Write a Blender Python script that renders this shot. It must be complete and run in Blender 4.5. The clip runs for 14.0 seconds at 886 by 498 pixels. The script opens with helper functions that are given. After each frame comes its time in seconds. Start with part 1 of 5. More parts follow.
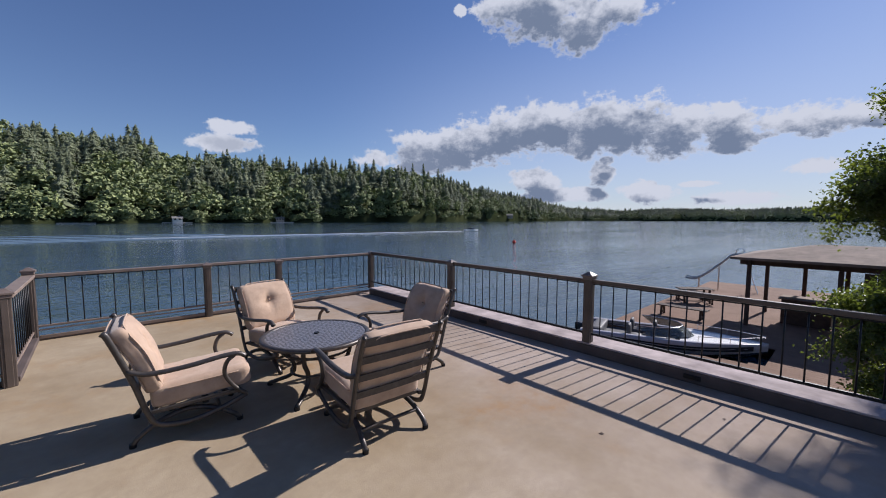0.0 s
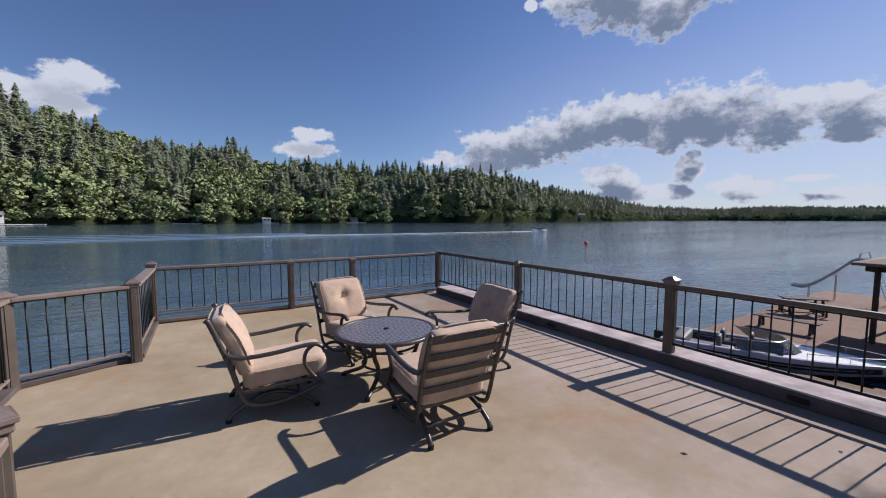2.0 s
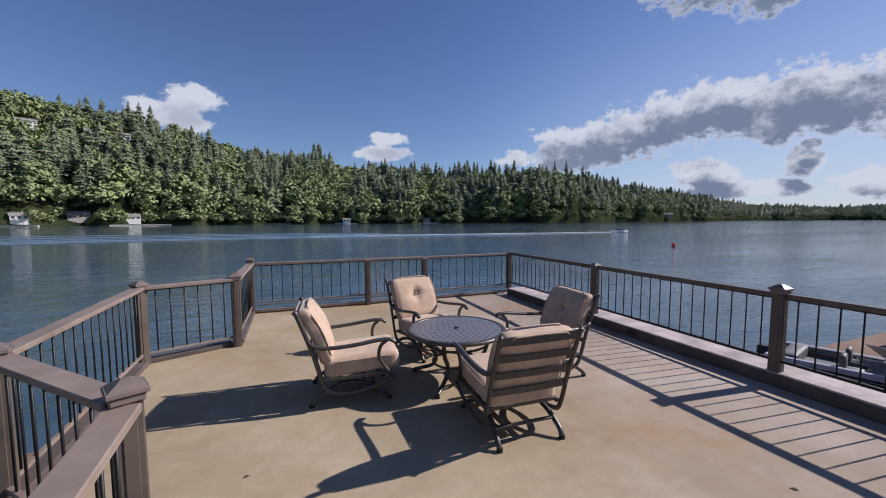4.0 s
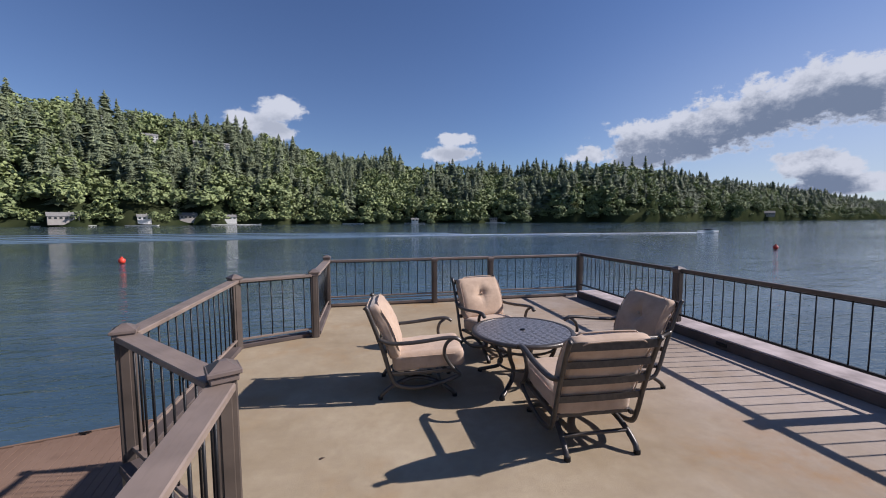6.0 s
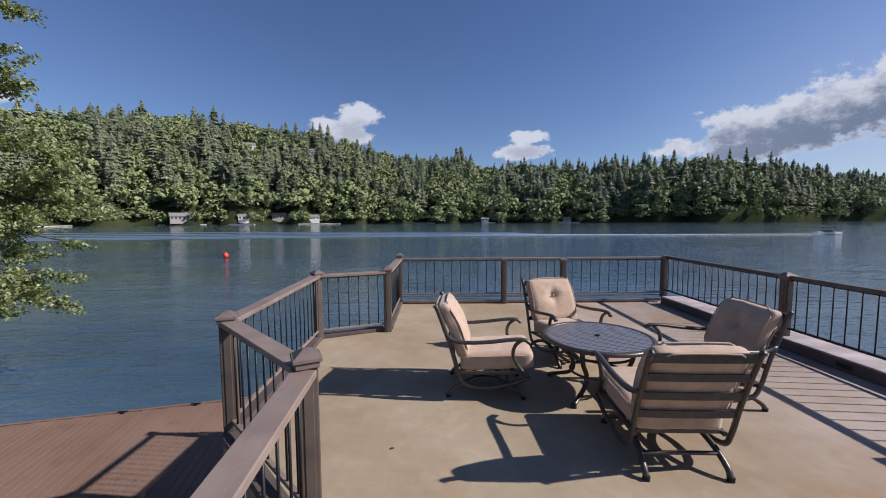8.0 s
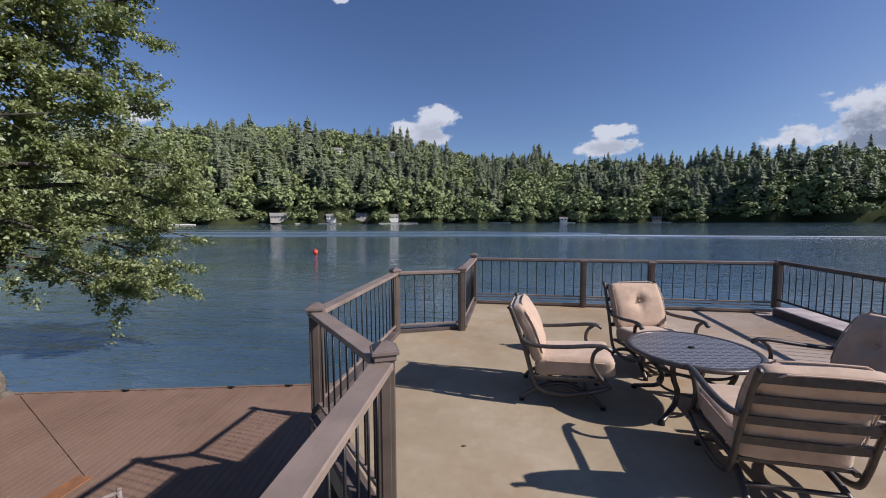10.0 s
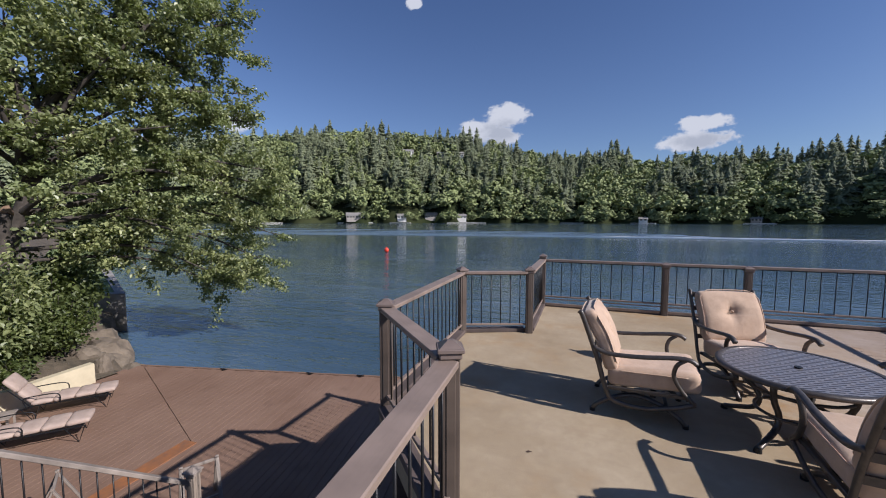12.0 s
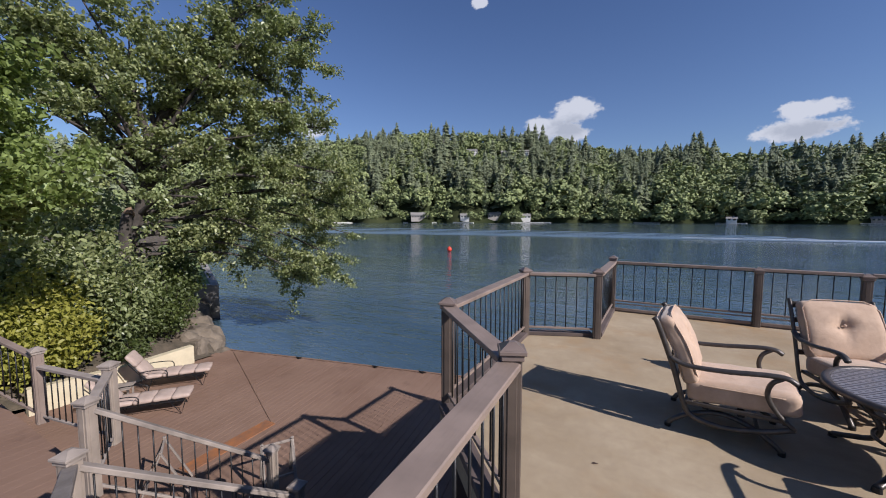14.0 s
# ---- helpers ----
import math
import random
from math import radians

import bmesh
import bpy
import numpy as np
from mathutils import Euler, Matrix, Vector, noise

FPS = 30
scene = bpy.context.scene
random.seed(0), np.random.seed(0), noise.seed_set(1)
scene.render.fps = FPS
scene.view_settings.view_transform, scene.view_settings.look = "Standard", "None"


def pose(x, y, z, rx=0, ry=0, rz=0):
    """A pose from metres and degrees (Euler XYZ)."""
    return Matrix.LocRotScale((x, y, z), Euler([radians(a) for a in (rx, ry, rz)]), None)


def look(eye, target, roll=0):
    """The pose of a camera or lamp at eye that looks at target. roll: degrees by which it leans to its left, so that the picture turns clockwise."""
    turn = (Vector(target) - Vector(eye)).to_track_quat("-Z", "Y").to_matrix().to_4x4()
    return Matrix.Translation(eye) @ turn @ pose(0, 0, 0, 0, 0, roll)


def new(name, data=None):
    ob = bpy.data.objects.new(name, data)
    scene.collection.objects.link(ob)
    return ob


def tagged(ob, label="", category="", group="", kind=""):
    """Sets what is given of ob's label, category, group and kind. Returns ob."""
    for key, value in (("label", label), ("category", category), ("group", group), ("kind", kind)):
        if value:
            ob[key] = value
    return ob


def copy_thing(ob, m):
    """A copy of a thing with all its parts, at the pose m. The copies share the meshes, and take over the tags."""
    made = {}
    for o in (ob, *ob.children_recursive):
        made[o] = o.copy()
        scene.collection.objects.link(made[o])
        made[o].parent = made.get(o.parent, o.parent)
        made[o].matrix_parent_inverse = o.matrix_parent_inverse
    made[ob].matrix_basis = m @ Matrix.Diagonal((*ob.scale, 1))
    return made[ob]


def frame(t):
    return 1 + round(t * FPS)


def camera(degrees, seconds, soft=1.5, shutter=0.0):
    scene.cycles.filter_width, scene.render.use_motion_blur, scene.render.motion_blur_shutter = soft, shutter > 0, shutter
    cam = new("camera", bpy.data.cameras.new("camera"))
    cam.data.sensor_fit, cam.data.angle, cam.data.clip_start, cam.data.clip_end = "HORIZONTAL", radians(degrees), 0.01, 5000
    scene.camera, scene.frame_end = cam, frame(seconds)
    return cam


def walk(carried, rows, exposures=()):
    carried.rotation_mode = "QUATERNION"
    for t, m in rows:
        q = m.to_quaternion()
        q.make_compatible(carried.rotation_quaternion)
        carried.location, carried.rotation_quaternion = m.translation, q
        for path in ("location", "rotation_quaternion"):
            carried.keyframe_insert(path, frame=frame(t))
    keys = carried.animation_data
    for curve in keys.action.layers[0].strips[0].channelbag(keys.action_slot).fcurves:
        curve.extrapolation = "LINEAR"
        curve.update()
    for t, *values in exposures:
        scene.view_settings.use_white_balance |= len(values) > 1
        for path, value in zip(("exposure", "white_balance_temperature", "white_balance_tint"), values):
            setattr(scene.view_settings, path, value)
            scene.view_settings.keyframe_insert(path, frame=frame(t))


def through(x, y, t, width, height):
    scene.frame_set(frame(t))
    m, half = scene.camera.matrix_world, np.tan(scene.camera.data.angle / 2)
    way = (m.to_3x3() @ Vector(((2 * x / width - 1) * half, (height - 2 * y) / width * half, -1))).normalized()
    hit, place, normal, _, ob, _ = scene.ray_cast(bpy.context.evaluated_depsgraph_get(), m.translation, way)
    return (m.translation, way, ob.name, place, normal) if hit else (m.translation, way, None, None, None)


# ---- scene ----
# ---- camera: stands on the deck at eye height and pans slowly to its left ----
EYE = 1.7
cam = camera(98.58, 14.0, soft=1.05)
PAN = [
    (0.0, -42.3, -4.45, 0.17), (0.5, -39.8, -4.41, 0.14), (1.0, -37.08, -4.44, 0.11), (1.5, -34.68, -4.43, 0.08),
    (2.0, -32.29, -4.45, 0.04), (2.5, -29.67, -4.4, -0.01), (3.0, -27.0, -4.4, -0.06), (3.5, -24.33, -4.4, -0.09),
    (6.0, -11.71, -4.42, -0.23), (6.5, -9.48, -4.42, -0.28), (7.0, -6.89, -4.41, -0.26), (7.5, -4.04, -4.43, -0.24),
    (8.0, -1.25, -4.44, -0.23), (8.5, 1.85, -4.44, -0.2), (11.0, 14.96, -4.48, -0.1), (11.5, 17.55, -4.49, 0.02),
    (12.0, 20.13, -4.48, 0.04), (12.5, 22.56, -4.51, 0.04), (13.0, 24.73, -4.51, 0.01), (13.5, 27.12, -4.5, 0.01),
    (14.0, 29.54, -4.53, 0.03),
]
walk(cam, [(t, pose(0, 0, EYE, 90 + pitch, -roll, yaw)) for t, yaw, pitch, roll in PAN], exposures=[(0.0, 0.4, 6150, 15), (14.0, 0.4, 6150, 15)])

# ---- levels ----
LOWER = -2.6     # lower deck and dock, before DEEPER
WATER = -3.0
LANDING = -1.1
DEEPER = 1.093    # all that belongs to the lower level is scaled by this about the camera's eye, keeping its view

# ---- sky, clouds and sun ----
SUN_EL, SUN_TURN = 35.2, -6.5      # degrees; turn is from +x
world = bpy.data.worlds.new("sky")
scene.world = world
world.use_nodes = True
wt = world.node_tree
wt.nodes.clear()


def wmath(op, a, b=None, c=None, clamp=False):
    n = wt.nodes.new("ShaderNodeMath")
    n.operation, n.use_clamp = op, clamp
    for i, v in enumerate((a, b, c)):
        if v is None:
            continue
        if isinstance(v, (int, float)):
            n.inputs[i].default_value = v
        else:
            wt.links.new(v, n.inputs[i])
    return n.outputs[0]


sky = wt.nodes.new("ShaderNodeTexSky")
sky.sky_type = "NISHITA"
sky.sun_disc = False
sky.sun_elevation = radians(SUN_EL)
sky.sun_rotation = radians(90 - SUN_TURN)
sky.air_density, sky.dust_density, sky.ozone_density = 1.0, 0.1, 5.0
coords = wt.nodes.new("ShaderNodeTexCoord").outputs["Generated"]

# cumulus: azimuth to the left, elevation, half width, half height (degrees)
CLOUDS = [
    (-43.6, 10.2, 8.6, 3.0), (-50.5, 11.8, 6.5, 3.2), (-56.6, 12.7, 8.0, 3.2), (-66.2, 12.4, 7.6, 3.5), (-72.8, 10.9, 3.6, 2.9), (-62.0, 9.9, 2.6, 1.5),
    (-78.5, 11.5, 2.9, 2.2), (-79.2, 9.6, 2.7, 1.6), (-84.9, 10.8, 4.6, 1.6), (-90.5, 10.6, 4.0, 1.5), (-33.0, 8.6, 3.2, 1.2), (-38.6, 7.6, 5.0, 1.3),
    (-55.5, 26.7, 6.4, 3.0), (-61.2, 24.6, 4.8, 2.5), (-66.4, 25.5, 4.6, 1.5), (-50.8, 27.6, 3.4, 1.7),
]
PUFFS = [
    (-55.6, 5.5, 4.0, 1.8), (-64.7, 6.2, 1.7, 1.7), (-65.3, 8.0, 1.0, 0.7), (-69.9, 3.7, 3.2, 1.5), (-62.9, 3.5, 3.0, 0.9), (-75.5, 4.5, 2.0, 0.4),
    (-86.1, 5.9, 2.4, 0.9), (-44.7, 27.6, 0.7, 0.8), (-80.0, 2.5, 4.0, 0.9), (-58.0, 3.5, 4.8, 1.2), (-14.0, 11.5, 2.6, 1.0), (-13.3, 9.6, 3.5, 1.3),
    (10.5, 14.8, 3.3, 1.7), (14.8, 12.5, 3.0, 1.6), (11.6, 11.7, 2.6, 1.2), (47.9, 12.3, 1.8, 1.3), (57.8, 9.1, 1.7, 0.9), (24.2, 28.2, 1.1, 0.7),
]


def shifted(turn):
    """The view direction moved by a small step across the sky."""
    n = wt.nodes.new("ShaderNodeVectorMath")
    n.operation = "ADD"
    n.inputs[1].default_value = turn
    wt.links.new(coords, n.inputs[0])
    return n.outputs[0]


def cloud_field(rows, scale, where):
    """The largest of the clouds' falloffs in one direction of the sky."""
    field = None
    for az, el, wide, high in rows:
        m = wt.nodes.new("ShaderNodeMapping")
        m.vector_type = "TEXTURE"
        a, e = radians(az), radians(el)
        m.inputs["Location"].default_value = (-math.sin(a) * math.cos(e), math.cos(a) * math.cos(e), math.sin(e))
        m.inputs["Rotation"].default_value = (e, 0, a)
        m.inputs["Scale"].default_value = (radians(wide) * scale, 0.6, radians(high) * scale)
        wt.links.new(where, m.inputs["Vector"])
        ln = wt.nodes.new("ShaderNodeVectorMath")
        ln.operation = "LENGTH"
        wt.links.new(m.outputs[0], ln.inputs[0])
        v = wmath("SUBTRACT", 1.0, ln.outputs["Value"])
        field = v if field is None else wmath("SMOOTH_MAX", field, v, 0.3)
    return field


def wnoise(scale, detail, rough, stretch, where):
    m = wt.nodes.new("ShaderNodeMapping")
    m.inputs["Scale"].default_value = (1, 1, stretch)
    wt.links.new(where, m.inputs["Vector"])
    n = wt.nodes.new("ShaderNodeTexNoise")
    n.inputs["Scale"].default_value, n.inputs["Detail"].default_value, n.inputs["Roughness"].default_value = scale, detail, rough
    wt.links.new(m.outputs[0], n.inputs["Vector"])
    return wmath("SUBTRACT", n.outputs["Fac"], 0.5)


def ramp(x, lo, hi):
    n = wt.nodes.new("ShaderNodeMapRange")
    n.interpolation_type = "SMOOTHSTEP"
    n.inputs["From Min"].default_value, n.inputs["From Max"].default_value = lo, hi
    wt.links.new(x, n.inputs["Value"])
    return n.outputs["Result"]


def vapour(where):
    """How thick the clouds are: swollen ellipses with billowing edges."""
    field = wmath("SMOOTH_MAX", cloud_field(CLOUDS, 1.16, where), cloud_field(PUFFS, 1.12, where), 0.1)
    return wmath("ADD", wmath("ADD", field, wmath("MULTIPLY", wnoise(14, 5, 0.58, 1.6, where), 1.75)), wmath("MULTIPLY", wnoise(52, 5, 0.65, 1.3, where), 0.95))


density = vapour(coords)
cover = ramp(density, 0.0, 0.32)
# parts with more cloud between them and the sun are grey, the sunward rims stay white
thick = wmath("MULTIPLY", ramp(vapour(shifted((0.008, 0.0, 0.038))), -0.25, 0.6), ramp(density, 0.0, 0.45))
south = wt.nodes.new("ShaderNodeSeparateXYZ")
wt.links.new(coords, south.inputs[0])
toward_sun = ramp(south.outputs["X"], 0.2, 0.75)
tone = wt.nodes.new("ShaderNodeMix")
tone.data_type = "RGBA"
tone.inputs["A"].default_value = (6.7, 7.0, 7.6, 1)
tone.inputs["B"].default_value = (1.75, 2.25, 3.2, 1)
wt.links.new(wmath("MULTIPLY", thick, wmath("MULTIPLY_ADD", toward_sun, 0.55, 0.42)), tone.inputs["Factor"])
# thin veil of moist air low over the water
veil = wmath("MULTIPLY", ramp(south.outputs["Z"], 0.55, 0.0), wmath("MULTIPLY_ADD", ramp(south.outputs["X"], 0.35, 1.0), 0.66, 0.04))
haze = wt.nodes.new("ShaderNodeMix")
haze.data_type = "RGBA"
haze.inputs["B"].default_value = (5.5, 5.9, 6.8, 1)
wt.links.new(veil, haze.inputs["Factor"])
deep = wt.nodes.new("ShaderNodeHueSaturation")
deep.inputs["Saturation"].default_value, deep.inputs["Hue"].default_value = 1.03, 0.508
wt.links.new(sky.outputs[0], deep.inputs["Color"])
wt.links.new(deep.outputs[0], haze.inputs["A"])
mixed = wt.nodes.new("ShaderNodeMix")
mixed.data_type = "RGBA"
wt.links.new(cover, mixed.inputs["Factor"])
wt.links.new(haze.outputs["Result"], mixed.inputs["A"])
wt.links.new(tone.outputs["Result"], mixed.inputs["B"])
backg = wt.nodes.new("ShaderNodeBackground")
backg.inputs["Strength"].default_value = 0.07
wt.links.new(mixed.outputs["Result"], backg.inputs["Color"])
wout = wt.nodes.new("ShaderNodeOutputWorld")
wt.links.new(backg.outputs[0], wout.inputs["Surface"])

sun = new("sun", bpy.data.lights.new("sun", "SUN"))
sun.data.energy, sun.data.angle, sun.data.color = 4.6, radians(0.6), (1.0, 0.94, 0.86)
sun.matrix_world = look((0, 0, 0), (-math.cos(radians(SUN_EL)) * math.cos(radians(SUN_TURN)), -math.cos(radians(SUN_EL)) * math.sin(radians(SUN_TURN)), -math.sin(radians(SUN_EL))))
sun.location = (60, 0, 60)
# ---- materials ----
class Mat:
    """A node material under construction."""

    def __init__(self, name, color=(0.5, 0.5, 0.5), rough=0.6, metal=0.0):
        self.m = bpy.data.materials.new(name)
        self.m.use_nodes = True
        self.t = self.m.node_tree
        self.b = self.t.nodes["Principled BSDF"]
        self.b.inputs["Base Color"].default_value = (*color, 1)
        self.b.inputs["Roughness"].default_value = rough
        self.b.inputs["Metallic"].default_value = metal
        self.pos = self.t.nodes.new("ShaderNodeTexCoord").outputs["Object"]
        self.bump_in = None

    def world(self):
        self.pos = self.t.nodes.new("ShaderNodeNewGeometry").outputs["Position"]
        return self

    def mapped(self, scale, rot=(0, 0, 0)):
        n = self.t.nodes.new("ShaderNodeMapping")
        n.inputs["Scale"].default_value = scale if isinstance(scale, tuple) else (scale,) * 3
        n.inputs["Rotation"].default_value = rot
        self.t.links.new(self.pos, n.inputs["Vector"])
        return n.outputs[0]

    def noise(self, scale, detail=5, rough=0.6, rot=(0, 0, 0)):
        n = self.t.nodes.new("ShaderNodeTexNoise")
        n.inputs["Scale"].default_value = 1.0
        n.inputs["Detail"].default_value, n.inputs["Roughness"].default_value = detail, rough
        self.t.links.new(self.mapped(scale, rot), n.inputs["Vector"])
        return n.outputs["Fac"]

    def range(self, x, lo, hi, a=0.0, b=1.0):
        n = self.t.nodes.new("ShaderNodeMapRange")
        for k, v in (("From Min", lo), ("From Max", hi), ("To Min", a), ("To Max", b)):
            n.inputs[k].default_value = v
        self.t.links.new(x, n.inputs["Value"])
        return n.outputs["Result"]

    def math(self, op, a, b):
        n = self.t.nodes.new("ShaderNodeMath")
        n.operation = op
        for i, v in enumerate((a, b)):
            if isinstance(v, (int, float)):
                n.inputs[i].default_value = v
            else:
                self.t.links.new(v, n.inputs[i])
        return n.outputs[0]

    def mix(self, fac, a, b, blend="MIX"):
        n = self.t.nodes.new("ShaderNodeMix")
        n.data_type, n.blend_type = "RGBA", blend
        for key, v in (("Factor", fac), ("A", a), ("B", b)):
            if isinstance(v, tuple):
                n.inputs[key].default_value = (*v, 1)
            elif isinstance(v, (int, float)):
                n.inputs[key].default_value = v
            else:
                self.t.links.new(v, n.inputs[key])
        return n.outputs["Result"]

    def random(self):
        return self.t.nodes.new("ShaderNodeObjectInfo").outputs["Random"]

    def island(self):
        return self.t.nodes.new("ShaderNodeNewGeometry").outputs["Random Per Island"]

    def color(self, x):
        self.t.links.new(x, self.b.inputs["Base Color"])
        return self

    def rough(self, x):
        self.t.links.new(x, self.b.inputs["Roughness"])
        return self

    def bump(self, x, strength=0.3, distance=0.01):
        n = self.t.nodes.new("ShaderNodeBump")
        n.inputs["Strength"].default_value, n.inputs["Distance"].default_value = strength, distance
        self.t.links.new(x, n.inputs["Height"])
        if self.bump_in is not None:
            self.t.links.new(self.bump_in, n.inputs["Normal"])
        self.bump_in = n.outputs[0]
        self.t.links.new(self.bump_in, self.b.inputs["Normal"])
        return self


def painted_wood(name, base, rough=0.55, grain=(6, 6, 60), spread=0.35):
    m = Mat(name, base, rough)
    big = m.noise(3.0, 4)
    fine = m.noise(grain, 6, 0.7)
    dark = tuple(c * (1 - spread) for c in base)
    pale = tuple(min(1, c * (1 + spread)) for c in base)
    col = m.mix(m.range(big, 0.3, 0.7), dark, pale)
    col = m.mix(m.math("MULTIPLY", m.range(fine, 0.5, 0.8), 0.35), col, tuple(c * 0.5 for c in base))
    col = m.mix(m.math("MULTIPLY", m.random(), 0.25), col, pale)
    m.color(col).rough(m.range(fine, 0.2, 0.8, rough - 0.12, rough + 0.15)).bump(fine, 0.25, 0.004)
    return m.m


def plain(name, base, rough=0.5, metal=0.0, spread=0.2, scale=8.0, bumpy=0.1):
    m = Mat(name, base, rough, metal)
    n = m.noise(scale, 5)
    f = m.noise(scale * 14, 4)
    col = m.mix(m.range(n, 0.3, 0.7), tuple(c * (1 - spread) for c in base), tuple(min(1, c * (1 + spread)) for c in base))
    m.color(col).rough(m.range(f, 0.3, 0.7, max(0.04, rough - 0.08), min(1, rough + 0.1)))
    if bumpy:
        m.bump(f, bumpy, 0.003)
    return m.m


POST = painted_wood("brown_grey_painted_post", (0.088, 0.067, 0.055), 0.5, (9, 9, 2.2))
RAIL = painted_wood("weathered_brown_rail", (0.2, 0.152, 0.125), 0.5, (2.5, 30, 30))
CAP = painted_wood("brown_post_cap", (0.15, 0.115, 0.1), 0.38, (20, 20, 20))
# brown darkened for the shade on the curb's inner face
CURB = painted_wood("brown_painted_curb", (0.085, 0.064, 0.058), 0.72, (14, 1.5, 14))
IRON = plain("black_iron", (0.022, 0.022, 0.024), 0.45, 0.6, 0.3, 30, 0.2)
FRAME = plain("dark_bronze_aluminium", (0.085, 0.074, 0.067), 0.38, 0.45, 0.25, 25, 0.15)
# sunlight on the curb's top is put into this pale colour
CURBTOP = painted_wood("sunlit_curb_plank", (0.4, 0.34, 0.335), 0.85, (14, 1.5, 14))
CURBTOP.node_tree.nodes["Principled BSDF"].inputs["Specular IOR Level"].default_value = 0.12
GREYRAIL = painted_wood("weathered_grey_rail", (0.25, 0.21, 0.18), 0.6, (2.5, 30, 30))
GREYPOST = painted_wood("weathered_grey_post", (0.27, 0.22, 0.18), 0.6, (10, 10, 2.0))

# poured deck coating: sandy tan, rust blotches and old water marks
m = Mat("tan_deck_coating", (0.4, 0.31, 0.21), 0.75).world()
big, mid, fine = m.noise(0.55, 6, 0.65), m.noise(2.6, 6, 0.7), m.noise(55, 4, 0.7)
speck = m.noise(210, 2, 0.6)
streak = m.noise((0.25, 5.0, 1.0), 5, 0.6)
col = m.mix(m.range(big, 0.36, 0.62), (0.295, 0.222, 0.135), (0.45, 0.365, 0.25))
col = m.mix(m.math("MULTIPLY", m.range(mid, 0.5, 0.75), 0.45), col, (0.49, 0.405, 0.28))
col = m.mix(m.math("MULTIPLY", m.range(streak, 0.55, 0.8), 0.3), col, (0.26, 0.2, 0.14))
rust = m.math("MULTIPLY", m.range(m.noise(0.75, 3, 0.5), 0.5, 0.66), m.range(m.noise(3.5, 6, 0.7), 0.38, 0.62))
col = m.mix(m.math("MULTIPLY", rust, 0.75), col, (0.34, 0.195, 0.075))
col = m.mix(m.range(m.noise(11, 6, 0.75), 0.42, 0.72, 0.0, 0.4), col, (0.27, 0.205, 0.145))
col = m.mix(m.range(speck, 0.4, 0.75, 0.0, 0.5), col, (0.2, 0.155, 0.115))
col = m.mix(m.range(fine, 0.5, 0.8, 0.0, 0.22), col, (0.26, 0.2, 0.145))
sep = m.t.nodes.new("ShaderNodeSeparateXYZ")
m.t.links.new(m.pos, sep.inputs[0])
# coating turns bluer towards the right-hand railing
bluer_side = m.range(m.math("ADD", sep.outputs["X"], m.math("MULTIPLY", big, 3.0)), 2.8, 5.6, 0.0, 1.0)
col = m.mix(bluer_side, col, m.mix(1.0, col, (0.98, 0.99, 1.22), "MULTIPLY"))
m.color(col).rough(m.range(mid, 0.3, 0.7, 0.78, 0.95)).bump(fine, 0.22, 0.006).bump(speck, 0.3, 0.003)
m.b.inputs["Specular IOR Level"].default_value = 0.25
DECK = m.m

# lower deck boards: red-brown stain, scuffed
m = Mat("red_brown_stained_boards", (0.2, 0.1, 0.065), 0.6).world()
big, fine = m.noise(0.5, 5, 0.6), m.noise((30, 2.0, 30), 5, 0.7, (0, 0, radians(38)))
col = m.mix(m.range(big, 0.3, 0.7), (0.165, 0.1, 0.07), (0.225, 0.145, 0.105))
col = m.mix(m.range(m.random(), 0, 1, 0.0, 0.22), col, (0.25, 0.16, 0.118))
col = m.mix(m.math("MULTIPLY", m.range(fine, 0.6, 0.85), 0.5), col, (0.36, 0.26, 0.2))
col = m.mix(m.math("MULTIPLY", m.range(m.noise(1.7, 6, 0.7), 0.58, 0.7), 0.3), col, (0.1, 0.06, 0.045))
m.color(col).rough(m.range(fine, 0.3, 0.7, 0.8, 0.95)).bump(fine, 0.3, 0.006)
m.b.inputs["Specular IOR Level"].default_value = 0.2
BOARD = m.m
m = Mat("rust_orange_stained_board", (0.36, 0.12, 0.03), 0.6).world()
m.color(m.mix(m.range(m.noise(4, 5), 0.35, 0.65), (0.19, 0.095, 0.055), (0.32, 0.125, 0.045)))
ORANGE = m.m

# lake water: reflected sky partly put into a blue base, lighter in swell patches; its sheen broken by small wind
# ripples and calmer lanes
m = Mat("lake_water", (0.02, 0.04, 0.042), 0.05).world()
m.b.inputs["IOR"].default_value = 1.45
ripple = m.noise((0.34, 1.15, 1.0), 3, 0.55)
chop = m.noise((2.2, 4.6, 1.0), 3, 0.55)
swell = m.noise((0.09, 0.25, 1.0), 3, 0.5)
calm = m.range(m.noise((0.006, 0.03, 1.0), 4, 0.55), 0.4, 0.6, 0.35, 1.0)
m.color(m.mix(m.range(swell, 0.36, 0.64), (0.034, 0.062, 0.082), (0.062, 0.1, 0.134)))
m.bump(m.math("MULTIPLY", ripple, calm), 1.0, 0.18).bump(m.math("MULTIPLY", chop, calm), 1.0, 0.065).bump(swell, 1.0, 0.12)
LAKE = m.m


